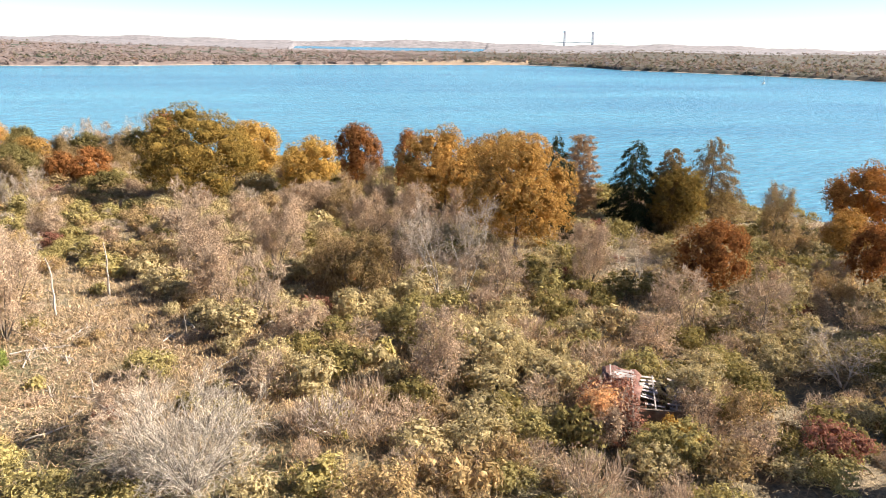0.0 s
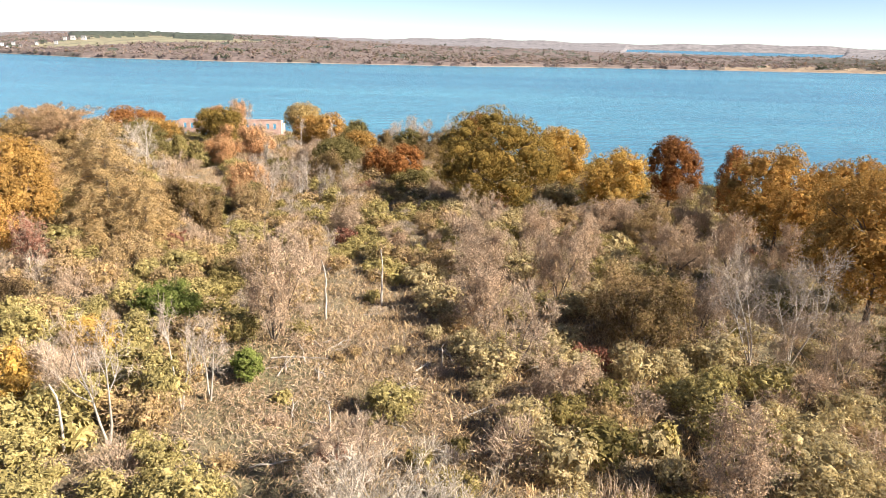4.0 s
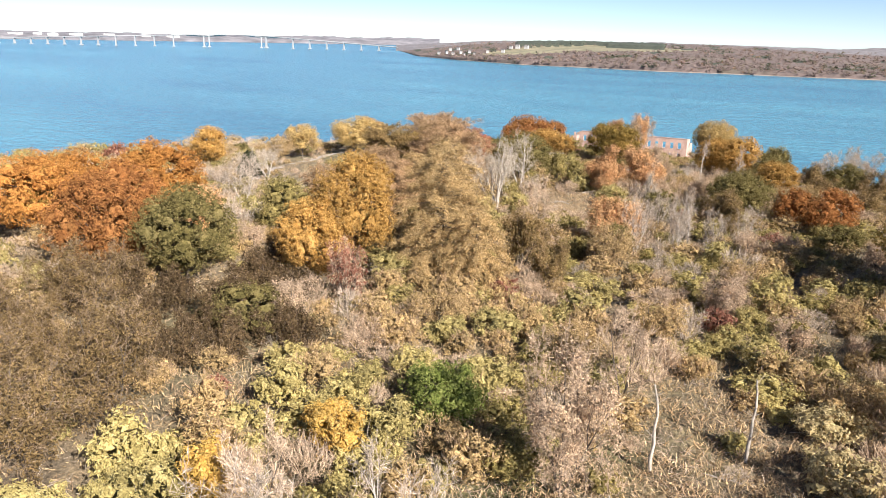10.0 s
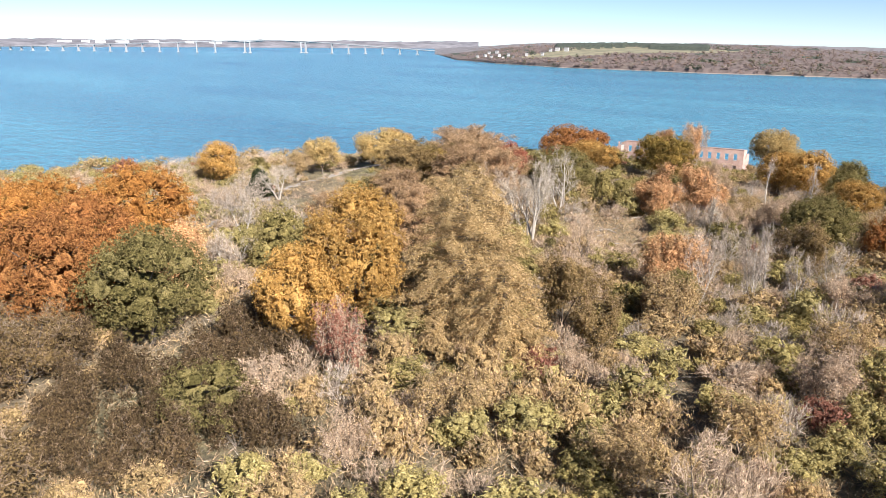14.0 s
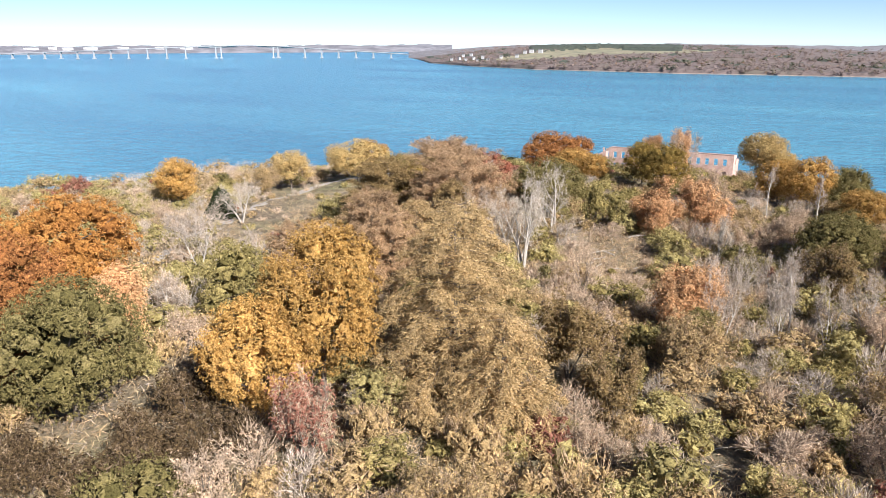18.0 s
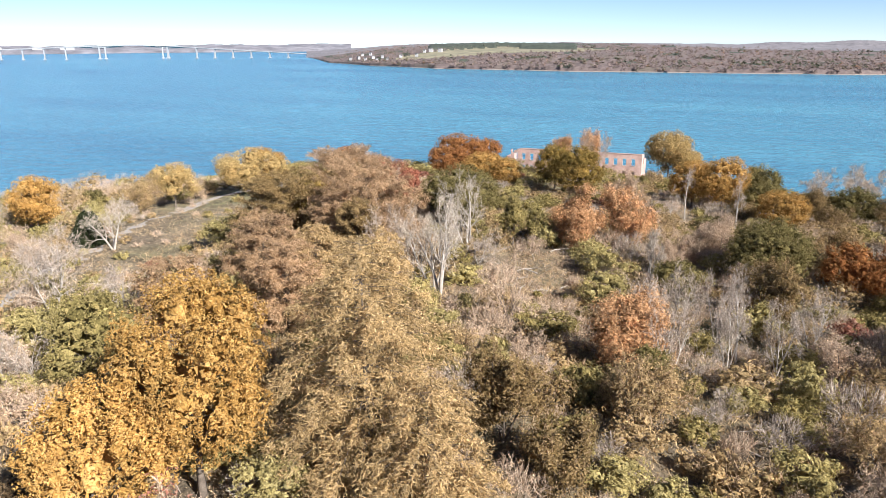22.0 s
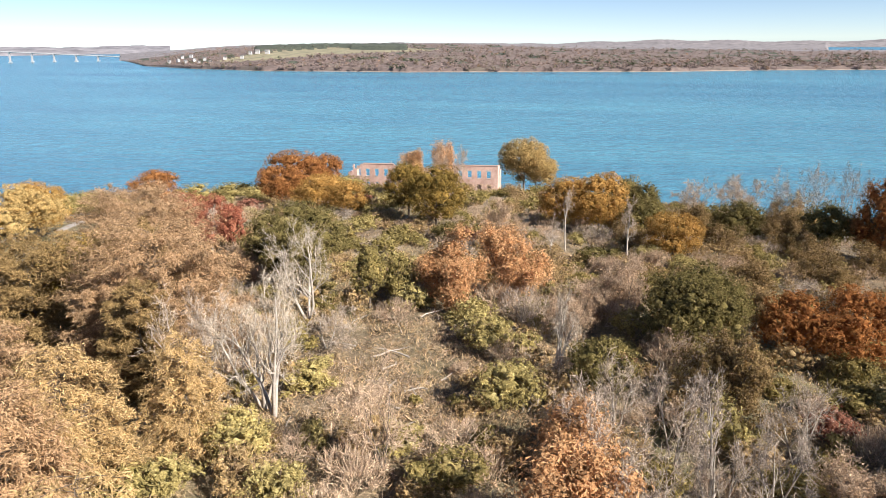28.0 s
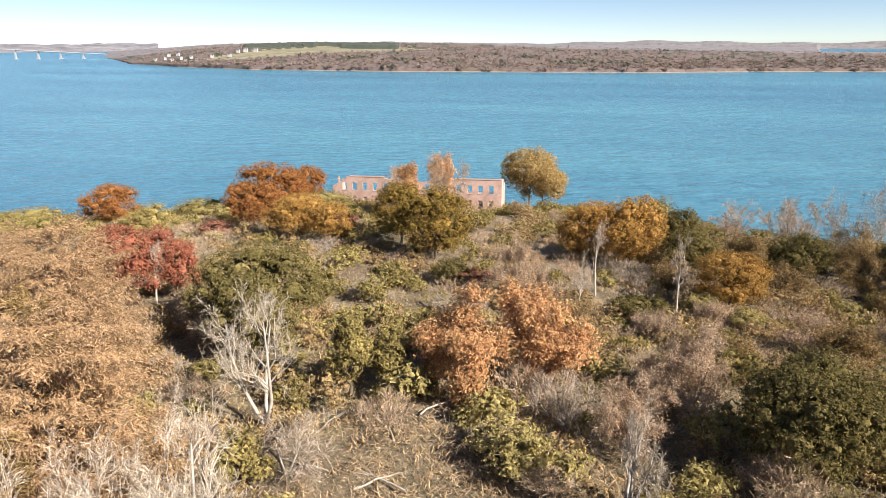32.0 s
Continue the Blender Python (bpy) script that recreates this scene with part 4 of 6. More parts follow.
plant_all("larch_pink", [
    (-96.0, 153.0, 15.5, 8.5), (-121.0, 176.0, 14.0, 8.5), (-110.0, 168.0, 13.5, 6.9), (-87.0, 128.0, 11.0, 4.3), (-98.0, 135.0, 11.0, 4.8),
    (-93.0, 118.0, 10.0, 4.2), (66.0, 128.0, 18.0, 3.8), (-97.1, 148.8, 12.0, 4.2),
])
plant_all("maroon", [
    (-62.5, 95.0, 9.0, 3.1),
])
plant_all("dull", [
    (-82.3, 86.0, 12.4, 6.2), (-47.0, 178.0, 9.0, 5.2), (-98.0, 181.0, 10.0, 4.4),
    (-54.2, 162.2, 6.3, 3.1), (-46.5, 180.2, 9.3, 5.6), (-59.7, 247.4, 9.9, 3.8), (-63.6, 81.3, 5.4, 4.5), (-104.0, 190.0, 10.0, 7.5),
    # the last five stand out of view, added to cast shade at the right
    (-48.0, 134.0, 6.0, 2.1), (60.0, 40.0, 12.0, 2.8), (67.0, 47.0, 13.0, 3.2), (74.0, 56.0, 12.0, 3.7), (52.0, 32.0, 11.0, 2.4),
    (84.0, 66.0, 13.0, 4.3),
])
plant_all("russet", [
    (-92.0, 80.0, 14.0, 6.3), (-101.0, 87.0, 13.0, 6.3), (-143.0, 245.0, 11.0, 5.6), (-152.0, 264.0, 13.5, 8.4), (-150.0, 278.0, 13.0, 4.9), (-188.0, 252.0, 10.5, 6.9), (29.0, 170.0, 16.0, 6.0),
    (60.0, 77.0, 11.5, 4.6), (113.0, 92.0, 13.5, 6.3), (87.1, 78.1, 10.0, 3.2), (38.0, 155.0, 16.0, 3.1), (-36.7, 181.2, 7.8, 3.6),
    (-31.1, 182.5, 9.0, 4.8), (-19.0, 237.9, 14.7, 4.8),
])
plant_all("peach", [
    (-95.0, 96.0, 9.5, 3.3), (-52.0, 139.0, 8.5, 3.6), (-76.5, 182.5, 10.8, 5.0), (-70.0, 186.0, 11.2, 5.4), (28.2, 48.4, 4.2, 1.9),
    (-54.8, 149.2, 5.5, 3.8), (-119.0, 268.0, 13.0, 3.6), (-113.5, 275.0, 16.0, 3.8),
])
plant_all("plume", [
    (-55.0, 63.4, 12.3, 5.8), (-53.0, 56.0, 11.0, 5.4), (-80.5, 73.0, 9.8, 6.2), (-72.0, 62.0, 10.0, 5.7), (-66.0, 64.0, 8.5, 4.5),
])
plant_all("feathery", [
    (-104.0, 158.0, 14.0, 5.2),
    (-92.0, 146.0, 12.0, 3.2), (-111.4, 151.3, 13.0, 6.9),
])
plant_all("bronze", [
    (-55.5, 121.0, 9.6, 5.3), (14.0, 86.0, 9.7, 6.0), (-43.0, 163.0, 9.5, 5.0), (-48.5, 117.5, 7.0, 3.2),
])
plant_all("brown", [
    (-40.0, 190.0, 8.0, 4.8), (96.2, 107.2, 12.0, 4.1), (89.4, 96.3, 6.0, 4.7),
    (21.1, 131.7, 7.0, 5.2), (40.8, 45.4, 4.3, 2.9), (12.6, 91.5, 9.1, 4.7), (21.2, 135.4, 8.5, 4.9),
    (-48.1, 129.5, 7.8, 2.9), (-31.5, 254.4, 10.3, 6.7), (-166.3, 163.0, 8.0, 4.6), (-46.0, 131.0, 8.0, 3.4),
])
plant_all("olive", [
    (-92.0, 108.0, 9.8, 4.6), (-86.0, 178.0, 8.5, 2.0), (-83.0, 181.0, 7.0, 1.8), (-64.6, 261.9, 9.9, 4.3), (-140.0, 268.0, 6.0, 7.9), (-205.0, 245.0, 5.0, 8.0),
    (-214.0, 240.0, 5.0, 8.0), (-170.0, 262.0, 5.0, 8.2), (-158.0, 232.0, 7.0, 6.1), (-175.0, 222.0, 6.0, 6.1),
])
plant_all("brown_pink", [
    (22.0, 116.0, 9.0, 5.4), (9.0, 119.0, 8.0, 5.0), (31.0, 122.0, 10.0, 5.0), (38.0, 118.0, 9.0, 4.6),
    (-23.5, 79.5, 12.6, 4.4),     (-79.0, 213.0, 9.5, 4.5), (28.0, 140.0, 12.0, 4.5), (15.7, 139.1, 7.0, 6.5), (20.3, 90.3, 8.6, 3.8), (46.8, 85.1, 9.3, 4.6),
    (17.4, 59.3, 9.0, 3.9), (-4.7, 105.8, 8.5, 5.7), (-2.4, 89.5, 10.8, 5.4), (5.4, 99.7, 9.6, 4.8), (12.0, 136.5, 7.9, 5.1),
    (-60.1, 177.9, 7.5, 3.9), (-57.0, 187.5, 6.7, 4.9), (-61.1, 85.5, 6.1, 3.0), (-55.5, 188.5, 8.7, 5.0), (27.6, 46.0, 4.0, 1.8),
    (37.6, 48.0, 3.6, 2.2), (2.0, 128.0, 8.0, 4.9),
])
plant_all("red", [
    (-126.0, 194.0, 11.0, 6.3), (-121.0, 197.0, 8.0, 2.6),
])
plant_all("pale", [
    (-164.0, 191.0, 11.0, 7.7), (-166.0, 171.0, 9.5, 5.5), (-103.0, 318.0, 18.0, 8.5), (-100.0, 321.0, 13.0, 6.4),
])
plant_all("orange", [
    (117.0, 108.0, 16.0, 7.0),
])
plant_all("spruce", [
    (74.0, 121.0, 18.0, 4.9), (56.4, 118.9, 19.0, 3.8), (-146.8, 140.0, 6.1, 2.2),
])
plant_all("spruce_brown", [
    (102.0, 135.0, 18.5, 6.9), (80.3, 118.2, 17.0, 4.2),
])
plant_all("oak_gold", [
    (42.5, 102.7, 18.9, 8.6), (-67.0, 239.0, 12.0, 6.0), (41.0, 137.0, 18.0, 8.4), (52.0, 138.0, 17.5, 7.5),
])
plant_all("yellow", [
    (6.0, 181.0, 16.0, 6.9), (16.0, 156.0, 14.5, 6.7), (-38.8, 62.1, 6.4, 2.0), (-39.1, 72.5, 4.5, 2.5), (-118.0, 84.0, 11.0, 3.4),
    (33.8, 45.0, 2.4, 1.8),
])
plant_all("bare_grey", [
    (25.3, 86.8, 14.8, 5.5), (29.6, 88.2, 14.0, 5.6), (52.4, 84.2, 8.9, 4.7), (56.7, 51.1, 6.0, 4.1), (-48.0, 140.0, 8.5, 2.3),
    (-44.0, 146.0, 8.5, 2.4), (-51.0, 147.0, 8.0, 2.6), (-47.0, 154.0, 9.0, 2.7), (-40.0, 150.0, 8.0, 2.5), (-52.0, 157.0, 8.0, 2.9),
    (-45.0, 165.0, 7.0, 3.0), (-38.0, 158.0, 7.5, 2.7), (-55.0, 151.0, 7.0, 2.8), (-27.0, 270.0, 17.0, 4.1), (-21.0, 262.0, 17.0, 3.8),
    (-33.0, 272.0, 15.0, 4.9), (-115.0, 116.7, 9.0, 4.2), (-105.4, 120.0, 8.0, 3.6), (-127.1, 123.0, 9.0, 4.8), (-97.0, 103.4, 8.0, 3.3),
    (-86.4, 147.1, 12.2, 3.9),
])
plant_all("bare_pink", [
    (32.1, 82.8, 7.6, 5.1), (49.1, 66.0, 8.5, 5.1), (57.6, 64.5, 6.9, 4.9), (1.3, 78.8, 10.1, 3.7), (-6.4, 118.5, 11.7, 3.8),
    (-26.9, 95.0, 9.5, 3.2), (-36.0, 63.3, 7.7, 2.7), (-8.7, 55.7, 6.3, 3.6), (-68.1, 145.1, 9.2, 3.2),
    (-41.0, 255.6, 13.4, 4.8), (-51.3, 267.0, 11.1, 5.4), (-40.7, 264.5, 12.3, 4.2), (-124.0, 274.0, 12.0, 5.2), (-99.4, 103.4, 6.0, 3.0),
])
plant_all("wheat", [
    (23.9, 62.4, 5.2, 3.7), (38.2, 51.9, 3.2, 3.1), (39.0, 50.0, 4.6, 2.3), (28.5, 56.5, 3.0, 3.2),
])
plant_all("red_shrub", [
    (29.5, 46.5, 4.6, 1.9), (29.6, 51.6, 3.6, 2.0), (31.9, 51.4, 3.6, 1.9), (31.2, 49.4, 3.2, 1.6),
])
plant_all("bare_white_shrub", [
    (-4.1, 48.0, 9.1, 7.3),
])
plant_all("bare_slim", [
    (-28.5, 58.5, 11.5, 2.7), (-26.0, 65.0, 10.5, 1.9), (-24.5, 67.0, 8.0, 2.0),
])
plant_all("green", [
    (-36.3, 82.0, 5.7, 3.5), (-22.6, 70.8, 3.1, 1.5),
])
plant_all("lime", [
    (-41.2, 58.5, 4.8, 3.9), (-37.6, 53.8, 3.5, 2.7), (-27.4, 64.4, 5.3, 2.2), (-8.2, 67.6, 3.3, 2.9), (-61.7, 157.9, 4.5, 3.6),
    (-158.0, 258.0, 5.0, 6.5), (36.0, 54.5, 4.2, 2.1), (31.0, 44.3, 2.8, 2.0),
])
plant_all("snag", [
    (-20.3, 87.0, 7.0, 0.0), (-15.6, 94.0, 7.0, 0.0), (-5.8, 78.5, 2.3, 0.0), (-13.0, 64.9, 2.6, 0.0), (-30.7, 56.4, 5.7, 0.0),
])
plant_all("bare_white", [
    (-81.7, 149.0, 12.3, 4.2), (-90.0, 170.0, 13.5, 4.7), (-95.4, 154.8, 5.6, 3.5), (-92.0, 157.8, 7.6, 2.9), (-59.2, 166.5, 10.2, 2.0),
    (-139.3, 139.6, 9.0, 3.6), (-80.2, 148.2, 13.6, 3.8),
])
plant_all("birch", [
    (-69.5, 219.8, 11.4, 2.7), (-70.9, 213.5, 8.2, 1.9), (-58.4, 213.5, 11.1, 1.8), (-123.1, 194.1, 8.6, 1.8), (-44.2, 150.9, 11.0, 2.1),
])
plant_all("bare_curl", [
    (-107.0, 263.0, 15.5, 6.5),
])
plant_all("dull", [
    (-58.0, 237.0, 8.0, 4.6), (-42.0, 243.0, 9.0, 5.0), (-27.0, 243.0, 9.0, 5.2),
])
plant_all("bronze", [
    (-49.0, 241.0, 8.0, 4.6), (-34.0, 239.0, 8.0, 5.0), (-20.0, 240.0, 9.0, 5.0), (-14.0, 234.0, 9.0, 5.0),
    (-60.0, 228.0, 5.5, 3.4), (-44.0, 231.0, 5.5, 3.6), (-31.0, 228.0, 6.0, 4.0), (-22.0, 224.0, 6.0, 4.2), (-40.0, 205.0, 6.0, 4.2),
    (-30.0, 212.0, 6.0, 4.4), (-52.0, 198.0, 5.0, 3.4),
])
plant_all("dusk", [
    (-71.0, 73.9, 5.9, 3.5), (-58.0, 84.5, 4.6, 3.0), (-63.5, 86.0, 4.8, 3.2), (-68.5, 92.0, 5.0, 3.0), (-75.5, 92.5, 5.6, 3.2), (-78.0, 97.0, 5.0, 2.8), (-81.0, 73.1, 6.1, 3.5), (-70.7, 73.3, 5.5, 3.2), (-73.4, 79.1, 6.0, 3.2), (-67.1, 81.2, 5.8, 3.3),
    (-68.0, 86.6, 6.1, 3.1), (-65.3, 69.0, 5.0, 3.2), (-60.8, 72.4, 5.0, 3.0), (-59.0, 76.6, 5.1, 2.9), (-59.1, 81.8, 5.4, 2.6),
    (-64.2, 76.4, 5.4, 2.6), (-80.8, 78.0, 6.3, 2.7), (-71.4, 86.3, 5.0, 3.0),
])


# ---------------------------------------------------------------- track through the grass
def draped(name, line, width, mat, lift=0.06, step=1.5):
    """A strip laid over the ground along a line."""
    p = np.array(line, float)
    d = np.concatenate([[0], np.cumsum(np.hypot(*np.diff(p, axis=0).T))])
    u = np.arange(0, d[-1], step)
    c = np.stack([np.interp(u, d, p[:, 0]), np.interp(u, d, p[:, 1])], -1)
    w = unit(np.gradient(c, axis=0))
    s = np.stack([-w[:, 1], w[:, 0]], -1)
    off = np.linspace(-0.5, 0.5, 5)
    q = c[:, None] + s[:, None] * (off * width)[None, :, None] * (1 + 0.12 * np.sin(u * 0.9))[:, None, None]
    z = level(q[..., 0], q[..., 1]) + lift - 0.12 * (np.abs(off) == 0.5)[None]
    v = np.concatenate([q, z[..., None]], -1).reshape(-1, 3)
    return new(name, mesh_from(name, v, grid_faces(5, len(u)), [mat], smooth=True))


TRACK_MAT = rough_material("pale_gravel", [(0.3, (0.36, 0.32, 0.27)), (0.7, (0.50, 0.46, 0.41))], 0.5, 6, 0.4)
TRACK = [(-112, 88), (-124, 110), (-138, 133), (-153, 152), (-161, 167), (-168, 184), (-172, 205), (-176, 222)]
tagged(draped("road", TRACK, 3.2, TRACK_MAT), "pale gravel track through the grass", "road", kind="structure")
tagged(draped("road", [(-200, 205), (-186, 216), (-172, 226), (-150, 238)], 2.6, TRACK_MAT), "pale gravel track through the grass", "road", kind="structure")


# ---------------------------------------------------------------- the ruined barracks
def brick_material():
    m, t, out = material("weathered_brick")
    b = node(t, "ShaderNodeBsdfPrincipled", Roughness=0.9)
    g = t.nodes.new("ShaderNodeNewGeometry")
    mp = t.nodes.new("ShaderNodeMapping")
    mp.inputs["Rotation"].default_value = (radians(90), 0, 0)
    t.links.new(g.outputs["Position"], mp.inputs[0])
    br = node(t, "ShaderNodeTexBrick", Scale=4.0)
    br.inputs["Color1"].default_value = (0.46, 0.27, 0.22, 1)
    br.inputs["Color2"].default_value = (0.56, 0.38, 0.32, 1)
    br.inputs["Mortar"].default_value = (0.55, 0.45, 0.38, 1)
    t.links.new(mp.outputs[0], br.inputs["Vector"])
    st = ramp(t, noise_tex(t, 0.5, 5.0, 0.65).outputs[0], [(0.3, (0.85, 0.82, 0.80)), (0.55, (1.15, 1.17, 1.18)), (0.75, (1.45, 1.48, 1.5))])
    t.links.new(mixed(t, "MULTIPLY", 0.9, br.outputs[0], st.outputs[0]), b.inputs["Base Color"])
    t.links.new(b.outputs[0], out.inputs[0])
    return m


BRICK = brick_material()
STONE = rough_material("pale_stone", [(0.3, (0.42, 0.38, 0.34)), (0.7, (0.58, 0.54, 0.49))], 1.0, 9)


def box(bm, x0, x1, y0, y1, z0, z1):
    m = Matrix.Translation(((x0 + x1) / 2, (y0 + y1) / 2, (z0 + z1) / 2)) @ Matrix.Diagonal((abs(x1 - x0), abs(y1 - y0), abs(z1 - z0), 1))
    bmesh.ops.create_cube(bm, size=1, matrix=m)


def bm_mesh(name, bm, *mats):
    me = bpy.data.meshes.new(name)
    bm.to_mesh(me)
    bm.free()
    for m in mats:
        me.materials.append(m)
    return me


def pierced_wall(length, height, openings, thick=0.45, tops=None):
    """A wall along x from 0, with openings (x0, x1, z0, z1) cut right through; tops gives a broken crest."""
    bm = bmesh.new()
    xs = sorted({0.0, length, *[o[0] for o in openings], *[o[1] for o in openings], *[p[0] for p in (tops or [])]})
    for a, b in zip(xs, xs[1:]):
        mid = (a + b) / 2
        top = height if not tops else float(np.interp(mid, [p[0] for p in tops], [p[1] for p in tops]))
        cuts = sorted([(o[2], o[3]) for o in openings if o[0] <= mid <= o[1]])
        z = -1.2
        for c0, c1 in cuts:
            if c0 > z:
                box(bm, a, b, 0, thick, z, min(c0, top))
            z = c1
        if z < top:
            box(bm, a, b, 0, thick, z, top)
    bmesh.ops.remove_doubles(bm, verts=bm.verts, dist=0.001)
    return bm


def build_ruin():
    x0, y0, x1, y1 = -148.5, 288.0, -105.0, 296.3
    ln = math.hypot(x1 - x0, y1 - y0)
    top = new("ruined_barracks")
    top.matrix_basis = pose(x0, y0, 6.4, 0, 0, math.degrees(math.atan2(y1 - y0, x1 - x0)))
    height = 9.4
    wins = []
    k = 0
    x = 2.6
    while x < ln - 2:
        wins.append((x, x + 1.15, 5.9, 7.9))
        wins.append((x, x + 1.2, 1.7, 4.1))
        x += 2.75
        k += 1
    tops = [(0, 6.2), (1.5, 7.6), (3.6, 9.2), (5, 9.5), (14, 9.4), (14.8, 8.8), (16, 9.1), (24, 8.4), (30, 9.3), (ln, 9.4)]
    part("wall_front", bm_mesh("wall_front", pierced_wall(ln, height, wins, tops=tops), BRICK), top, "roofless brick front with empty windows")
    bm = pierced_wall(ln, 4.5, [(w[0], w[1], 1.7, 9) for w in wins[1::2]], tops=[(0, 4), (10, 5), (18, 3.2), (30, 4.6), (ln, 4.0)])
    part("wall_back", bm_mesh("wall_back", bm, BRICK), top, "broken brick back wall", pose(0, 9.0, 0))
    for x, tp in ((0.0, [(0, 6), (4.5, 8.5), (9, 5)]), (ln - 0.45, [(0, 9.4), (4.5, 8.9), (9, 5.5)])):
        part("wall_end", bm_mesh("wall_end", pierced_wall(9.0 - 0.02, 9, [(3, 4.2, 5.9, 7.9)], tops=tp), BRICK), top, "", pose(x + 0.45, 0.47, 0, 0, 0, 90))
    for i, (a, b, c, d) in enumerate(wins):
        bm = bmesh.new()
        box(bm, a - 0.12, b + 0.12, -0.08, 0.3, c - 0.2, c - 0.004)
        part("window_sill", bm_mesh("window_sill", bm, STONE), top)
        if c > 5:
            bm = bmesh.new()
            box(bm, a - 0.1, b + 0.1, -0.05, 0.2, d + 0.004, d + 0.28)
            part("lintel", bm_mesh("lintel", bm, STONE), top)
    for a, b in ((4.6, 13.8), (30.4, ln)):
        bm = bmesh.new()
        box(bm, a, b, -0.1, 0.55, 9.42, 9.62)
        part("coping", bm_mesh("coping", bm, BRICK), top, "broken brick coping")
    tagged(top, "roofless two-storey brick ruin overgrown by trees", "ruin")


build_ruin()


# ---------------------------------------------------------------- the collapsed shed
def build_shed():
    """A small shed whose boarded roof has caved in and slid down towards one side."""
    top = new("collapsed_shed")
    x, y = 34.0, 50.6
    top.matrix_basis = pose(x, y, float(level(x, y)), 0, 0, -24)
    rng = np.random.default_rng(3)
    plank = rough_material("bleached_boards", [(0.3, (0.34, 0.29, 0.265)), (0.7, (0.56, 0.50, 0.465))], 2, 14)
    felt = rough_material("reddish_felt", [(0.3, (0.10, 0.055, 0.048)), (0.5, (0.21, 0.10, 0.08)), (0.7, (0.30, 0.19, 0.15))], 1.6, 7, 0.8, 0.95, 0.9)
    for x0, x1, y0, y1, z in ((-3.4, -3.15, -2.2, 2.2, 1.9), (3.15, 3.4, -2.2, 2.2, 0.9), (-3.15, 3.15, -2.2, -1.95, 1.2), (-3.15, 3.15, 1.95, 2.2, 1.6)):
        bm = bmesh.new()
        box(bm, x0, x1, y0, y1, -0.5, z)
        part("wall", bm_mesh("wall", bm, BARK), top, "low weathered timber wall")
    slope = 24.0
    for i in range(15):
        for x0, x1 in ((-3.6, -0.8), (-0.8, 1.6), (1.6, 3.7)):
            if rng.random() < (0.55 if x0 < -1 else 0.25):
                continue
            u = (i + 0.5) / 15 - 0.5
            mid = (x0 + x1) / 2
            bm = bmesh.new()
            box(bm, x0 - mid + rng.uniform(0, 0.9), x1 - mid - rng.uniform(0, 0.7), -0.11, 0.11, -0.018, 0.018)
            z = 1.75 - 0.20 * mid + 1.9 * u + 0.10 * rng.normal() - 0.5 * math.exp(-(mid - 1.0) ** 2 / 3)
            part("board", bm_mesh("board", bm, plank), top, "", pose(mid + 0.1 * rng.normal(), 4.6 * u, z, slope + 7 * rng.normal(), 10 + 6 * rng.normal(), 9 * rng.normal()))
    # the torn covering that still lies on the higher end, in sagging folds
    n, m = 9, 9
    v = []
    for j in range(m):
        for i in range(n):
            px, py = -3.7 + 3.3 * i / (n - 1), -2.4 + 4.7 * j / (m - 1)
            v.append((px + 0.15 * rng.normal() * (i == n - 1), py, 2.15 - 0.12 * (px + 3.7) + 0.40 * py + 0.16 * math.sin(px * 3) * math.sin(py * 2.3) + 0.04 * rng.normal()))
    sheet = new("roof_felt", mesh_from("roof_felt", v, grid_faces(n, m), [felt], smooth=True))
    sheet.parent = top
    sheet["label"] = "torn reddish roof covering"
    thick = sheet.modifiers.new("thickness", "SOLIDIFY")
    thick.thickness = 0.04
    for k in range(4):
        bm = bmesh.new()
        box(bm, -0.05, 0.06, -2.3, 2.3, -0.07, 0.07)
        part("rafter", bm_mesh("rafter", bm, plank), top, "", pose(-3.0 + 1.9 * k, 0, 1.62 - 0.22 * (-3.0 + 1.9 * k), slope))
    tagged(top, "collapsed timber shed with torn red roof among bushes", "shed")


build_shed()
taken.append((34.0, 50.6, 4.2))


# ---------------------------------------------------------------- fence by the track
def build_fence():
    top = new("post_fence")
    line = [(-196, 211), (-188, 217), (-180, 223), (-172, 229), (-164, 234)]
    wood = rough_material("grey_fence_wood", [(0.3, (0.28, 0.25, 0.21)), (0.7, (0.45, 0.41, 0.36))], 2, 12)
    p = np.array(line, float)
    u = np.linspace(0, len(p) - 1, 15)
    pts = [(float(np.interp(k, range(len(p)), p[:, 0])), float(np.interp(k, range(len(p)), p[:, 1]))) for k in u]
    bm = bmesh.new()
    box(bm, -0.08, 0.08, -0.08, 0.08, -0.4, 1.25)
    post = bm_mesh("post", bm, wood)
    for x, y in pts:
        part("post", post, top, "", pose(x, y, float(level(x, y))))
    for (ax, ay), (bx, by) in zip(pts, pts[1:]):
        for h in (0.55, 1.05):
            v, f = tubes([(ax, ay, float(level(ax, ay)) + h, bx, by, float(level(bx, by)) + h, 0.05, 0.05)], 4)
            part("rail", mesh_from("rail", v, f, [wood]), top)
    tagged(top, "weathered wooden post and rail fence by the track", "fence")


build_fence()


# ---------------------------------------------------------------- undergrowth
def inside(poly, x, y):
    c = False
    for (ax, ay), (bx, by) in zip(poly, poly[1:] + poly[:1]):
        if (ay > y) != (by > y) and x < (bx - ax) * (y - ay) / (by - ay) + ax:
            c = not c
    return c


CLEARING = [(-26, 104), (-14, 100), (-5, 82), (1, 66), (-4, 52), (-18, 50), (-24, 62), (-30, 72), (-24, 84)]
GLADE = [(-82, 172), (-74, 176), (-66, 166), (-66, 150), (-74, 146), (-82, 160)]
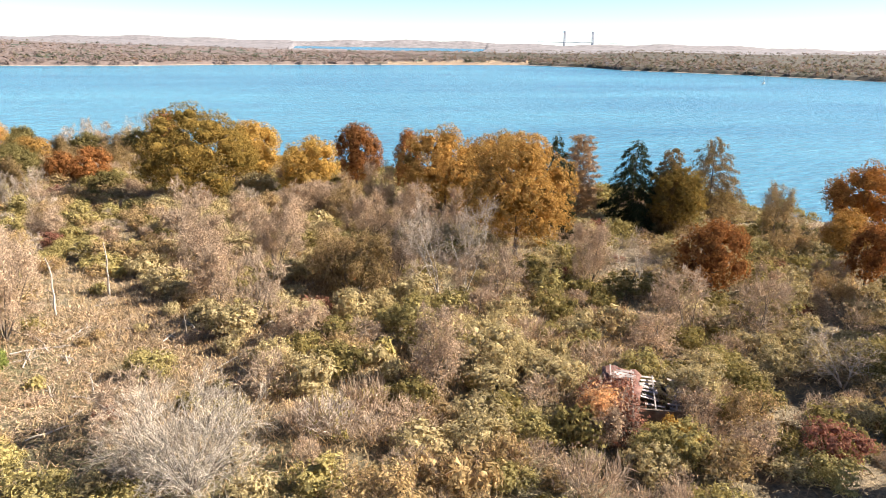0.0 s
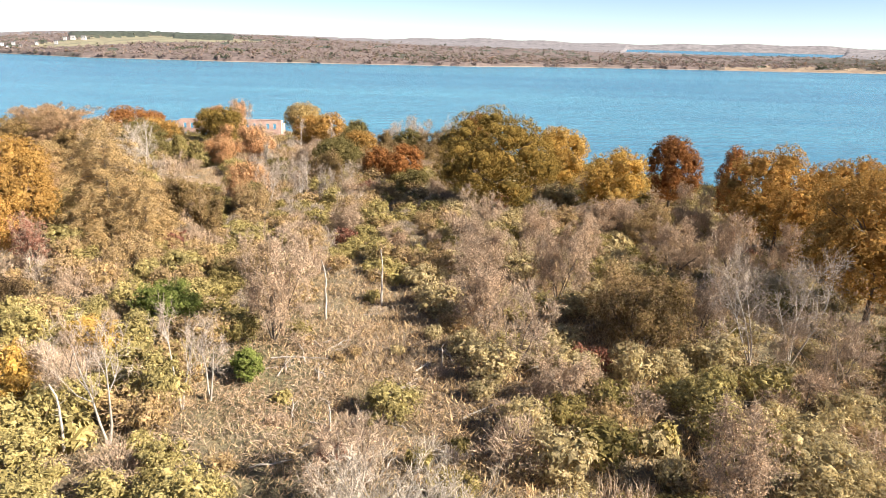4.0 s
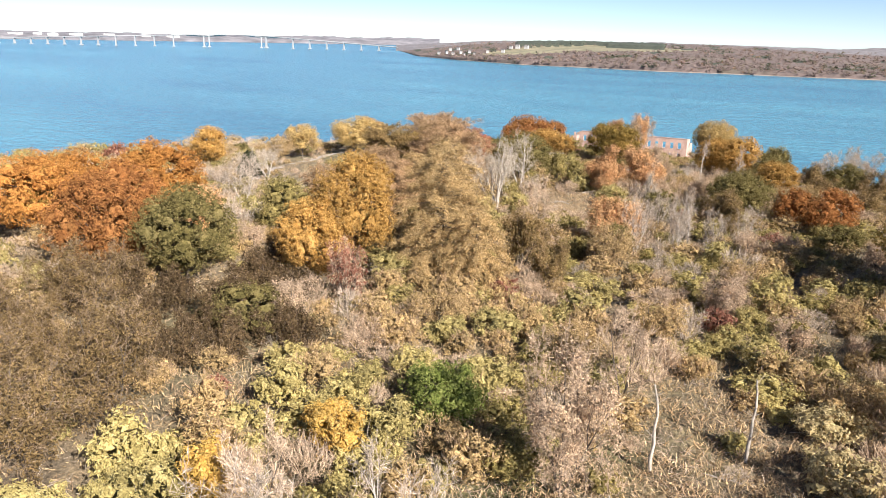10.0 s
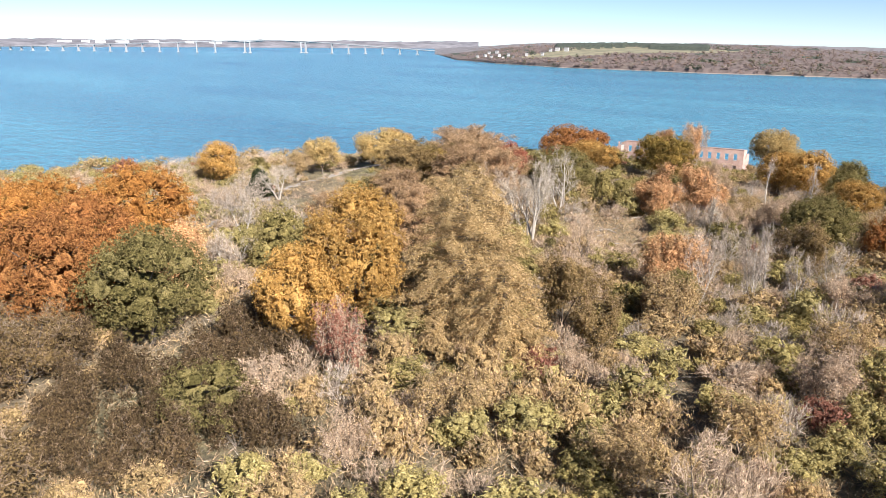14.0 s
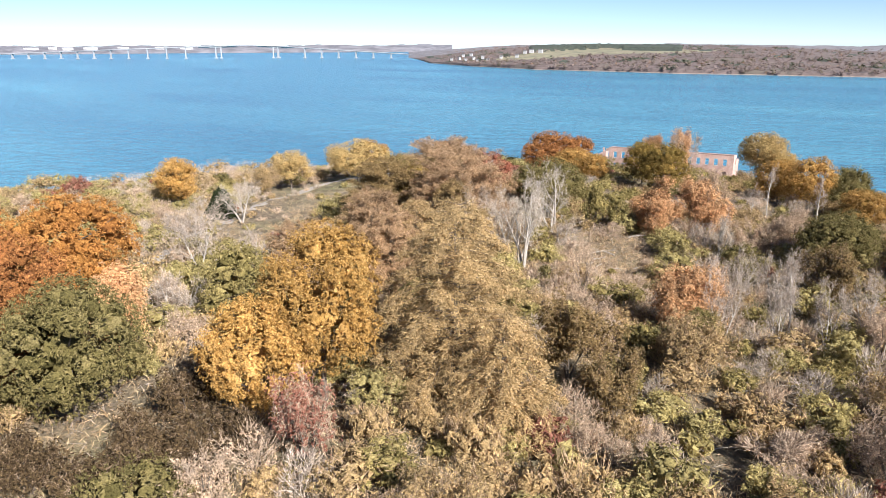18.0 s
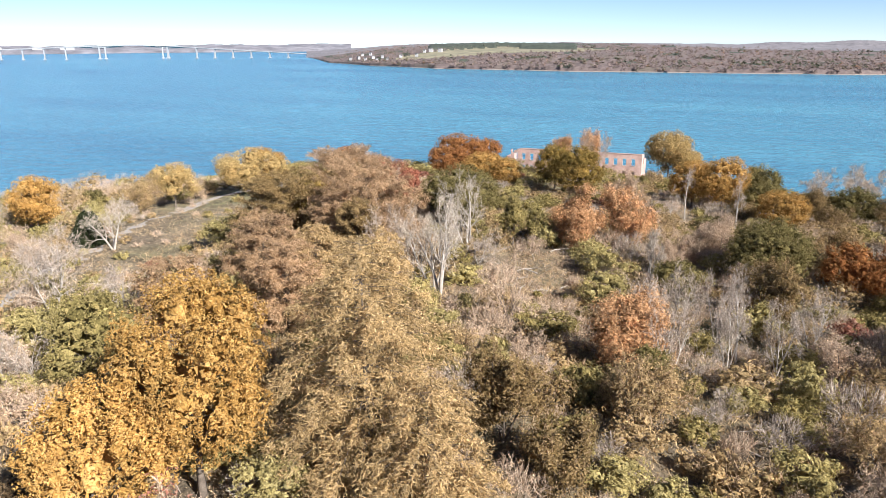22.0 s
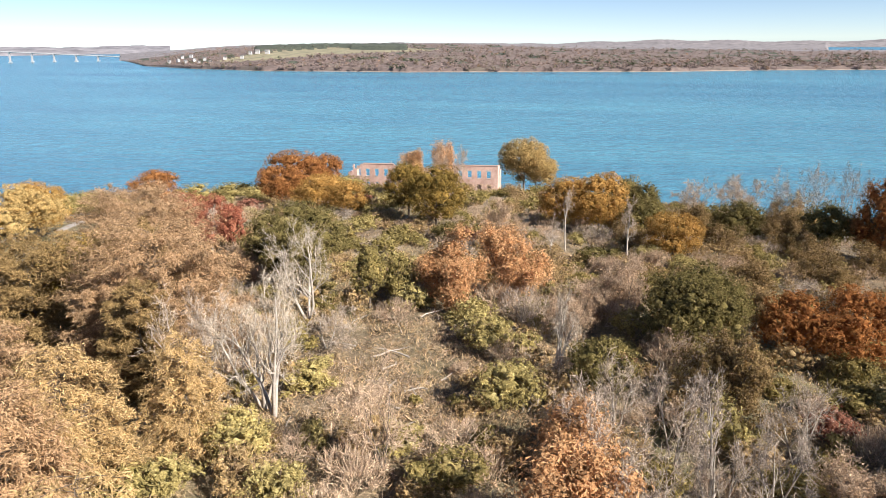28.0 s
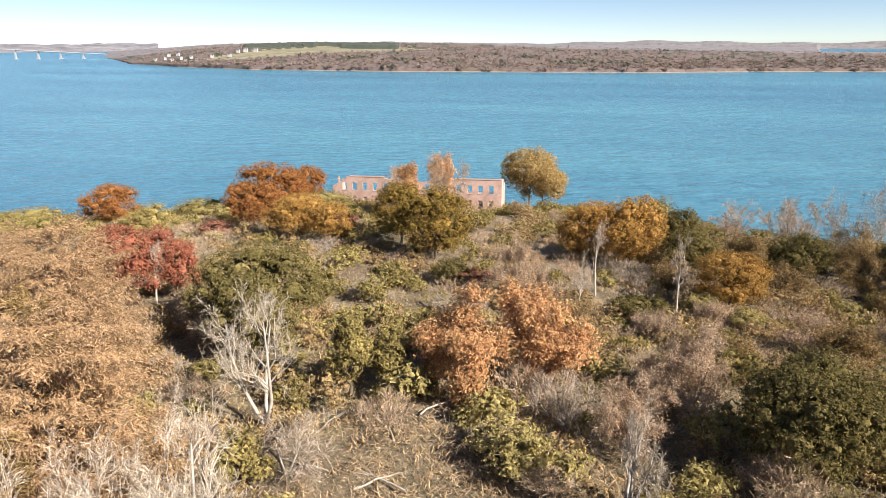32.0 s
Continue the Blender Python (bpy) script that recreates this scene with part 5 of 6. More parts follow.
MEADOW = [(-120, 120), (-135, 125), (-160, 150), (-172, 185), (-185, 225), (-160, 235), (-146, 205), (-140, 170), (-118, 140)]
ROUGH_GRASS = [(-88, 100), (-78, 74), (-58, 70), (-54, 84), (-66, 90), (-76, 98)]


def patch(x, y, s, o):
    return noise.noise(Vector((x / s + o, y / s - o, 0.3)))


def undergrowth():
    rng = np.random.default_rng(11)
    near, far = [], []
    spots = list(taken)
    cell = {}
    for q in spots:
        cell.setdefault((int(q[0] // 12), int(q[1] // 12)), []).append(q)
    tries = rng.uniform((-230, 28), (130, 330), (15000, 2))
    for x, y in tries:
        d = float(inland(np.array(x), np.array(y)))
        if d < 3:
            continue
        away = min(math.hypot(x - px, y - py) for px, py in ((0, 0), (2, 22), (-6, 45), (-20, 65), (-33, 78), (-45, 95), (-56, 123)))
        if y < 0.88 * x - 6 or y < 36 - 0.26 * x * (x < 0) - (x < 0) * 0:
            continue
        open_ground = inside(CLEARING, x, y) or inside(GLADE, x, y) or inside(MEADOW, x, y) or inside(ROUGH_GRASS, x, y)
        if open_ground and rng.random() > 0.12:
            continue
        a, b = patch(x, y, 22, 3.1), patch(x, y, 30, 11.7)
        r = rng.uniform(1.2, 3.4) if not open_ground else rng.uniform(0.7, 1.3)
        h = r * rng.uniform(0.8, 1.35)
        if away > 135:
            r, h = r * 1.3, h * 1.3
        if y > 195:
            h *= 0.75
        ok = True
        for i in (-1, 0, 1):
            for j in (-1, 0, 1):
                for qx, qy, qr in cell.get((int(x // 12) + i, int(y // 12) + j), ()):
                    if math.hypot(x - qx, y - qy) < (r + qr) * (0.46 if away < 120 else 0.6):
                        ok = False
                        break
        if not ok:
            continue
        east = x > 20
        roll = rng.random() + 0.55 * a
        if d < 45:
            kind = "olive_shrub" if roll < 0.66 else "brown_shrub" if roll < 0.92 else "lime_shrub"
        elif east:
            kind = "lime_shrub" if roll < 0.30 else "twiggy_shrub" if roll < 0.56 else "brown_shrub" if roll < 0.78 else "olive_shrub"
        elif y > 140:
            kind = "brown_shrub" if roll < 0.34 else "twiggy_shrub" if roll < 0.62 else "olive_shrub" if roll < 0.82 else "lime_shrub" if roll < 0.95 else "grey_shrub"
        else:
            kind = "lime_shrub" if roll < 0.46 + 0.3 * b else "twiggy_shrub" if roll < 0.58 + 0.2 * b else "brown_shrub" if roll < 0.88 else "olive_shrub" if roll < 1.05 else "grey_shrub"
        if -92 < x < -56 and 60 < y < 92 and kind != "olive_shrub":
            kind = "brown_shrub"
        if kind in ("lime_shrub", "brown_shrub") and x > -14 and y < 170 and rng.random() < 0.6:
            kind = "pale_shrub"
        if rng.random() < 0.012:
            kind = "red_low_shrub"
        q = (x, y, h, r)
        cell.setdefault((int(x // 12), int(y // 12)), []).append((x, y, r))
        (near if away < 150 else far).append((away, kind, q))
    near.sort()
    return [q[1:] for q in near], [q[1:] for q in far]


def build_thicket():
    """The taller bushes and young trees between the named trees."""
    rng = np.random.default_rng(17)
    spots, count = list(taken), 0
    for x, y in rng.uniform((-190, 40), (120, 290), (5000, 2)):
        d = float(inland(np.array(x), np.array(y)))
        if d < 8 or y < 0.88 * x - 4 or y < 40 - 0.26 * x * (x < 0):
            continue
        if any(inside(z, x, y) for z in (CLEARING, GLADE, MEADOW, ROUGH_GRASS)) or math.hypot(x + 127, y - 288) < 26:
            continue
        r = rng.uniform(2.0, 3.8)
        h = r * rng.uniform(1.1, 1.7) * (0.65 if y > 195 else 0.75 if d < 60 else 1.0)
        if any(math.hypot(x - qx, y - qy) < (r + qr) * (0.62 if x < 15 and y > 95 else 0.8) for qx, qy, qr in spots):
            continue
        a = rng.random() + 0.5 * patch(x, y, 26, 5.3)
        if d < 55:
            kind = "olive" if a < 0.35 else "dull" if a < 0.55 else "brown" if a < 0.85 else "bare_pink"
        elif x > 15:
            kind = "brown_pink" if a < 0.32 else "lime" if a < 0.55 else "brown" if a < 0.8 else "bare_pink"
        elif y > 150:
            kind = "brown_pink" if a < 0.25 else "dull" if a < 0.5 else "brown" if a < 0.8 else "bare_grey" if a < 0.9 else "lime"
        else:
            kind = "lime" if a < 0.42 else "brown_pink" if a < 0.60 else "brown" if a < 0.9 else "bare_pink"
        if -92 < x < -56 and 60 < y < 92:
            kind = "dusk"
        if kind in ("lime", "brown") and x > -14 and rng.random() < 0.6:
            kind = "wheat"
        plant(kind, x, y, h, r)
        spots.append((x, y, r))
        taken.append((x, y, r * 0.85))
        count += 1
        if count >= 340:
            break


build_thicket()

SHRUBS = {
    "lime_shrub": ("lime", 0.28, 560, None, 0, "yellow-green leafy shrub in the thicket", "yellow-green low shrubs"),
    "pale_shrub": ("wheat", 0.26, 600, None, 0, "low shrub with pale straw-olive leaves", "pale low shrubs"),
    "olive_shrub": ("olive", 0.28, 560, None, 0, "olive-green low shrub near the shore", "olive low shrubs"),
    "brown_shrub": ("brown", 0.26, 340, "tan", 220, "low shrub with dry brown leaves", "brown low shrubs"),
    "twiggy_shrub": ("tan", 0.19, 170, "pink", 620, "low tangle of pinkish-brown leafless twigs", "twiggy low shrubs"),
    "grey_shrub": ("olive", 0.2, 110, "grey", 600, "low grey leafless shrub in the thicket", "grey low shrubs"),
    "red_low_shrub": ("maroon", 0.27, 480, None, 0, "small maroon-leaved shrub in the thicket", "red low shrubs"),
}


def shrub_meshes(kind, seed, h, r, share=1.0, grow=1.0, cuts=2):
    key, leaf, n, tw, tn, _, _ = SHRUBS[kind]
    rng = np.random.default_rng(seed)
    area = 0.4 + 0.16 * r * r
    leaves = crown(rng, max(int(n * share * area / 4), 8), h, r, leaf * grow, 0.0, 12, 0.34, 0.4, 0.66, 0 if leaf < 0.22 else 0.4 if cuts > 1 else 0.34, 0.68, cuts, 5, 8 if cuts > 1 else 0, 0.45)
    twigs = None
    if tw:
        p, d = dome_points(rng, int(tn * share * area), h * 1.1, r * 1.05, 0.0, bumps=9, rough=0.35, thin=0.8)
        along = unit(d * 0.8 + rng.normal(size=d.shape) * 0.35 + np.array([0, 0, 0.8]))
        twigs = slivers(rng, p, unit(np.cross(along, rng.normal(size=d.shape))), 0.8, 0.06 * grow, along)
    return leaves, twigs


def build_undergrowth():
    near, far = undergrowth()
    rng = np.random.default_rng(4)
    protos, count = {}, {}
    for kind, (x, y, h, r) in near:
        if count.get(kind, 0) >= 170:
            far.append((kind, (x, y, h, r)))
            continue
        count[kind] = count.get(kind, 0) + 1
        key, leaf, n, tw, tn, label, group = SHRUBS[kind]
        lot = protos.setdefault((kind, r > 1.9), [])
        m = pose(x, y, float(level(x, y)) - 0.08, 0, 0, rng.uniform(0, 360))
        if len(lot) < 4:
            leaves, twigs = shrub_meshes(kind, 100 + len(lot) + 10 * len(kind), h, r)
            top = new(kind)
            part("foliage", leafy("foliage", *leaves, LEAF[key]), top)
            stems = [(0, 0, -0.2, math.cos(a) * r * 0.6, math.sin(a) * r * 0.6, h * 0.7, 0.04, 0.012) for a in rng.uniform(0, 6.28, 7)]
            groups = [tri(tubes(stems, 4))] + ([twigs] if twigs else [])
            part("stem_clump", mesh_from("stem_clump", *joined(*groups), [TWIG[tw or "tan"]]), top)
            lot.append((top, h, r))
            top.matrix_basis = m
        else:
            src, h0, r0 = lot[int(rng.integers(len(lot)))]
            top = copy_thing(src, m @ Matrix.Diagonal((r / r0, r / r0, h / h0, 1)))
        tagged(top, label, "shrub", group)
    lots = {}
    for kind, (x, y, h, r) in far:
        leaves, twigs = shrub_meshes(kind, int(abs(x * 31 + y * 17)), h, r, 0.34, 1.2, 1)
        o = np.array([x, y, float(level(x, y)) - 0.08])
        lots.setdefault(("leaf", SHRUBS[kind][0]), []).append((leaves[0][0] + o, leaves[0][1]))
        lots.setdefault(("leaf", SHRUBS[kind][0]), []).append((leaves[1][0] + o, leaves[1][1]))
        if twigs:
            lots.setdefault(("twig", SHRUBS[kind][3]), []).append((twigs[0] + o, twigs[1]))
    words = {"lime": "yellow-green", "wheat": "pale straw-olive", "olive": "olive-green", "brown": "dry brown", "maroon": "maroon", "tan": "tan", "pink": "pinkish twiggy", "grey": "grey twiggy"}
    for (what, key), groups in lots.items():
        me = mesh_from("undergrowth", *joined(*groups), [TWIG[key] if what == "twig" else LEAF[key]])
        tagged(new("undergrowth", me), words[key] + " undergrowth covering the island", "undergrowth", kind="stuff")


build_undergrowth()


# ---------------------------------------------------------------- dry grass, brambles and sticks
def scatter(name, n, key, length, width, up, label, seed, keep, middles=None, spread=(34, 30)):
    rng = np.random.default_rng(seed)
    # thicker on the ground that lies nearest to the way
    c = np.array(middles or [(-4, 62), (-22, 78), (-40, 100), (-60, 140), (-68, 172), (-74, 120), (20, 75), (-110, 150), (-60, 200)], float)
    pick = c[rng.integers(0, len(c), n)] + rng.normal(size=(n, 2)) * np.array(spread)
    ok = (inland(pick[:, 0], pick[:, 1]) > 2) & (np.array([patch(x, y, 7, seed) for x, y in pick]) > keep)
    p = pick[ok]
    m = len(p)
    z = level(p[:, 0], p[:, 1])
    along = unit(rng.normal(size=(m, 3)) * np.array([1, 1, 0.3]) + np.array([0, 0, up]))
    ln = length * rng.uniform(0.6, 1.4, m)
    q = np.stack([p[:, 0], p[:, 1], z + along[:, 2] * ln * 0.42], -1)
    nrm = unit(np.cross(along, rng.normal(size=(m, 3))))
    v, f = kites(rng, q, nrm, length, width, along)
    tagged(new(name, mesh_from(name, v, f, [TWIG[key]])), label, name.replace("_", " "), kind="stuff")


scatter("dry_grass", 110000, "straw", 0.8, 0.09, 1.1, "tufts of dry straw-coloured grass", 21, -0.35)
scatter("brambles", 80000, "tan", 1.1, 0.06, 0.5, "tangled dry bramble stems", 22, -0.15)
scatter("grey_brush", 34000, "grey", 1.3, 0.05, 0.35, "grey fallen brushwood", 23, 0.05)
scatter("pale_grass", 42000, "straw", 1.0, 0.11, 1.2, "pale dry grass between the shrubs", 26, -0.25, [(10, 60), (24, 60), (40, 70), (20, 95), (2, 90), (36, 88), (10, 115)], (12, 12))
OPEN = [(-13, 73), (-15, 88), (-20, 66), (-10, 62), (-72, 162), (-74, 152)]
scatter("fallen_twigs", 26000, "pink", 1.0, 0.05, 0.25, "litter of fallen twigs and dead stalks", 24, -0.6, OPEN, (8, 10))
scatter("dead_stalks", 16000, "tan", 0.9, 0.06, 0.9, "standing dead stalks in the clearing", 25, -0.2, OPEN, (9, 11))


def build_logs():
    rng = np.random.default_rng(31)
    fixed = [(-19.5, 76, 5.5, 12), (-17, 79, 4.5, -8), (-9, 74, 4.0, 118), (-8, 73, 2.0, 8), (-21, 74, 3.5, 25), (-16, 90, 3, 5)]
    spots = fixed + [(-13 + rng.normal() * 9, 73 + rng.normal() * 11, rng.uniform(1.5, 4.5), rng.uniform(0, 180)) for _ in range(34)]
    spots += [(-71 + rng.normal() * 7, 160 + rng.normal() * 9, rng.uniform(1.5, 5), rng.uniform(0, 180)) for _ in range(26)]
    spots += [(-45 + rng.normal() * 7, 128 + rng.normal() * 9, rng.uniform(1.5, 4), rng.uniform(0, 180)) for _ in range(14)]
    for x, y, ln, turn in spots:
        rad = rng.uniform(0.05, 0.12)
        z = float(level(x, y)) + rad + rng.uniform(0.0, 0.15)
        segs, p = [], np.array([-ln / 2, 0, 0.0])
        for i in range(4):
            q = np.array([-ln / 2 + ln * (i + 1) / 4, rng.normal() * 0.1, rng.uniform(0, 0.12)])
            segs.append((*p, *q, rad * (1 - 0.15 * i), rad * (0.85 - 0.15 * i)))
            p = q
        top = new("fallen_branch")
        top.matrix_basis = pose(x, y, z, 0, rng.uniform(-7, 3), turn)
        part("stem", mesh_from("stem", *tubes(segs, 6), [PALE_BARK], smooth=True), top)
        forks = []
        for _ in range(3):
            u, a = rng.uniform(-0.2, 0.5) * ln, rng.choice([-1, 1]) * rng.uniform(0.4, 0.9)
            forks.append((u, 0, 0.03, u + ln * 0.25 * math.cos(a), ln * 0.25 * math.sin(a), rng.uniform(0.05, 0.4), rad * 0.4, 0.012))
        for fork in forks:
            part("fork", mesh_from("fork", *tubes([fork], 4), [PALE_BARK]), top)
        tagged(top, "fallen bleached branch lying in dry grass", "fallen branch", "fallen branches")


build_logs()


# ---------------------------------------------------------------- the bridge
CONCRETE = rough_material("pale_concrete", [(0.3, (0.34, 0.35, 0.36)), (0.7, (0.44, 0.45, 0.46))], 0.05, 0.6, 0.1)


def build_bridge():
    top = new("bridge")
    a, b = np.array([-1835.0, 1925.0]), np.array([-3560.0, 880.0])
    mid0, mid1 = np.array([-2297.0, 1700.0]), np.array([-2410.0, 1535.0])
    line = np.array([a, mid0, mid1, np.array([-2640.0, 1290.0]), np.array([-3060.0, 1030.0]), b])
    d = np.concatenate([[0], np.cumsum(np.hypot(*np.diff(line, axis=0).T))])

    def at(s):
        return float(np.interp(s, d, line[:, 0])), float(np.interp(s, d, line[:, 1]))

    def deck(s):
        return float(np.interp(s, [0, 200, d[1], (d[1] + d[2]) / 2, d[2], d[3], d[4], d[5]], [14, 25, 43, 46, 44, 33, 17, 9]))

    u = np.linspace(0, d[-1], 90)
    ring, faces = [], []
    for k, q in enumerate(u):
        (x0, y0), (x1, y1) = at(max(q - 5, 0)), at(min(q + 5, d[-1]))
        w = np.array([y0 - y1, x1 - x0]) / max(math.hypot(x1 - x0, y1 - y0), 1e-6)
        x, y = at(q)
        for side, z in ((-6, 0), (6, 0), (5, -3.2), (-5, -3.2)):
            ring.append((x + w[0] * side, y + w[1] * side, deck(q) + z + 0.4))
        if k:
            faces += [(4 * k - 4 + i, 4 * k - 4 + (i + 1) % 4, 4 * k + (i + 1) % 4, 4 * k + i) for i in range(4)]
    part("deck", mesh_from("deck", ring, faces, [CONCRETE]), top, "long slightly arched concrete deck")
    # haunches by the main span
    for s in (d[1], d[2]):
        seg = []
        for k in (-1, 1):
            (x0, y0), (x1, y1) = at(s), at(s + k * 70)
            seg.append((x0, y0, deck(s) - 5, x1, y1, deck(s + k * 70) - 2.5, 4.5, 1.5))
        part("haunch", mesh_from("haunch", *tubes(seg, 4), [CONCRETE]), top)
    step = 66.0
    places = [d[1] - 115 - step * k for k in range(7)] + [d[2] + 115 + step * k for k in range(26)]
    for s in places:
        if s < 20 or s > d[-1] - 10:
            continue
        x, y = at(s)
        bm = bmesh.new()
        box(bm, -1.7, 1.7, -3.5, 3.5, -2, deck(s) - 3)
        box(bm, -2.0, 2.0, -5.5, 5.5, deck(s) - 4.5, deck(s) - 2.6)
        box(bm, -4.0, 4.0, -6.5, 6.5, -2, 2.2)
        x2, y2 = at(s + 5)
        part("pier", bm_mesh("pier", bm, CONCRETE), top, "", pose(x, y, 0, 0, 0, math.degrees(math.atan2(y2 - y, x2 - x))))
    for s in (d[1], d[2]):
        for k in (-9, 9):
            x, y = at(s + k)
            bm = bmesh.new()
            box(bm, -2.0, 2.0, -5, 5, -2, deck(s) - 4)
            box(bm, -5.0, 5.0, -9, 9, -2, 3)
            x2, y2 = at(s + k + 4)
            part("main_pier", bm_mesh("main_pier", bm, CONCRETE), top, "", pose(x, y, 0, 0, 0, math.degrees(math.atan2(y2 - y, x2 - x))))
    tagged(top, "long pale concrete bridge across the bay", "bridge")


build_bridge()

# ---------------------------------------------------------------- houses on the far shore
WHITE = rough_material("white_clapboard", [(0.3, (0.44, 0.43, 0.42)), (0.7, (0.58, 0.57, 0.56))], 0.2, 2, 0.05)
SLATE = rough_material("grey_shingles", [(0.3, (0.16, 0.15, 0.15)), (0.7, (0.26, 0.25, 0.24))], 0.3, 2, 0.1)
PANE = rough_material("dark_panes", [(0.3, (0.03, 0.04, 0.05)), (0.7, (0.06, 0.07, 0.08))], 0.5, 3, 0.0, 0.15)


def house(w, dp, h):
    top = new("house")
    bm = bmesh.new()
    box(bm, -w / 2, w / 2, -dp / 2, dp / 2, -3, h)
    part("wall", bm_mesh("wall", bm, WHITE), top)
    bm = bmesh.new()
    v = [bm.verts.new(p) for p in ((-w / 2 - 0.4, -dp / 2 - 0.4, h), (w / 2 + 0.4, -dp / 2 - 0.4, h), (w / 2 + 0.4, dp / 2 + 0.4, h), (-w / 2 - 0.4, dp / 2 + 0.4, h),
                                   (-w / 2 - 0.4, 0, h + dp * 0.35), (w / 2 + 0.4, 0, h + dp * 0.35))]
    for f in ((0, 1, 5, 4), (2, 3, 4, 5), (0, 4, 3), (1, 2, 5), (0, 3, 2, 1)):
        bm.faces.new([v[i] for i in f])
    part("roof", bm_mesh("roof", bm, SLATE), top, "grey shingle roof")
    for z in (1.2, 4.2):
        for k in range(int(w // 3)):
            x = -w / 2 + 1.6 + 3.0 * k
            bm = bmesh.new()
            box(bm, x - 0.5, x + 0.5, -dp / 2 - 0.06, -dp / 2 + 0.05, z, z + 1.5)
            part("window", bm_mesh("window", bm, PANE), top)
    return tagged(top, "white two-storey house among bare trees on the shore", "house", "houses on the far shore")


def far_spot(bearing, back):
    cc = coast_curve()
    r = float(np.interp(bearing, cc[:, 0], cc[:, 1])) + back
    a = radians(bearing)
    return VIEW[0] - math.sin(a) * r, VIEW[1] + math.cos(a) * r


def build_houses():
    rng = np.random.default_rng(8)
    base = house(6.5, 5.0, 3.4)
    big = house(9.5, 6.0, 4.6)
    spots = [(41.0, 60, 0), (40.4, 90, 0), (39.9, 70, 0), (39.3, 110, 0), (39.0, 60, 0), (38.6, 130, 0), (38.2, 80, 0), (40.1, 160, 0), (39.5, 190, 0), (37.2, 150, 0),
             (36.0, 180, 0), (34.9, 330, 1), (34.2, 330, 1), (35.4, 300, 0), (-33.5, 45, 0), (-35.2, 60, 0), (-37.6, 70, 0), (-39.5, 40, 0), (-41.8, 90, 0), (-43.2, 60, 0), (-31.0, 80, 0)]
    used = {0: base, 1: big}
    first = {0: True, 1: True}
    for bearing, back, kind in spots:
        x, y = far_spot(bearing, back)
        top = 40 if bearing > 20 else 24
        z = 2 + top * (1 - math.exp(-back / (300 if bearing > 20 else 500))) + 0.8
        m = pose(x, y, z, 0, 0, bearing + rng.uniform(-35, 35))
        if first[kind]:
            used[kind].matrix_basis = m
            first[kind] = False
        else:
            copy_thing(used[kind], m)


build_houses()


def build_sailboat():
    top = new("sailboat")
    x, y = 690.0, 830.0
    top.matrix_basis = pose(x, y, 0, 0, 0, 35)
    bm = bmesh.new()
    prof = [(-6, 0.3), (-4.5, 1.5), (-1, 1.9), (3, 1.3), (6.2, 0.05)]
    rows = []
    for z, k in ((-0.5, 0.55), (0.4, 0.9), (1.2, 1.0)):
        rows.append([bm.verts.new((px, s * w * k, z)) for s in (1, -1) for px, w in (prof if s > 0 else prof[::-1])])
    for lo, hi in zip(rows, rows[1:]):
        for i in range(len(lo)):
            bm.faces.new((lo[i], lo[(i + 1) % len(lo)], hi[(i + 1) % len(lo)], hi[i]))
    bm.faces.new(rows[-1])
    bm.faces.new(rows[0][::-1])
    part("hull", bm_mesh("hull", bm, WHITE), top)
    part("mast", mesh_from("mast", *tubes([(0.8, 0, 1.2, 0.8, 0, 15, 0.16, 0.08)], 6), [WHITE]), top)
    part("boom", mesh_from("boom", *tubes([(0.8, 0, 2.4, -4.5, 0, 2.5, 0.22, 0.2)], 6), [WHITE]), top, "furled sail along the boom")
    bm = bmesh.new()
    box(bm, -2.5, 1.8, -0.9, 0.9, 1.2, 1.8)
    part("cabin", bm_mesh("cabin", bm, WHITE), top)
    tagged(top, "white moored sailboat with bare mast", "sailboat")


build_sailboat()


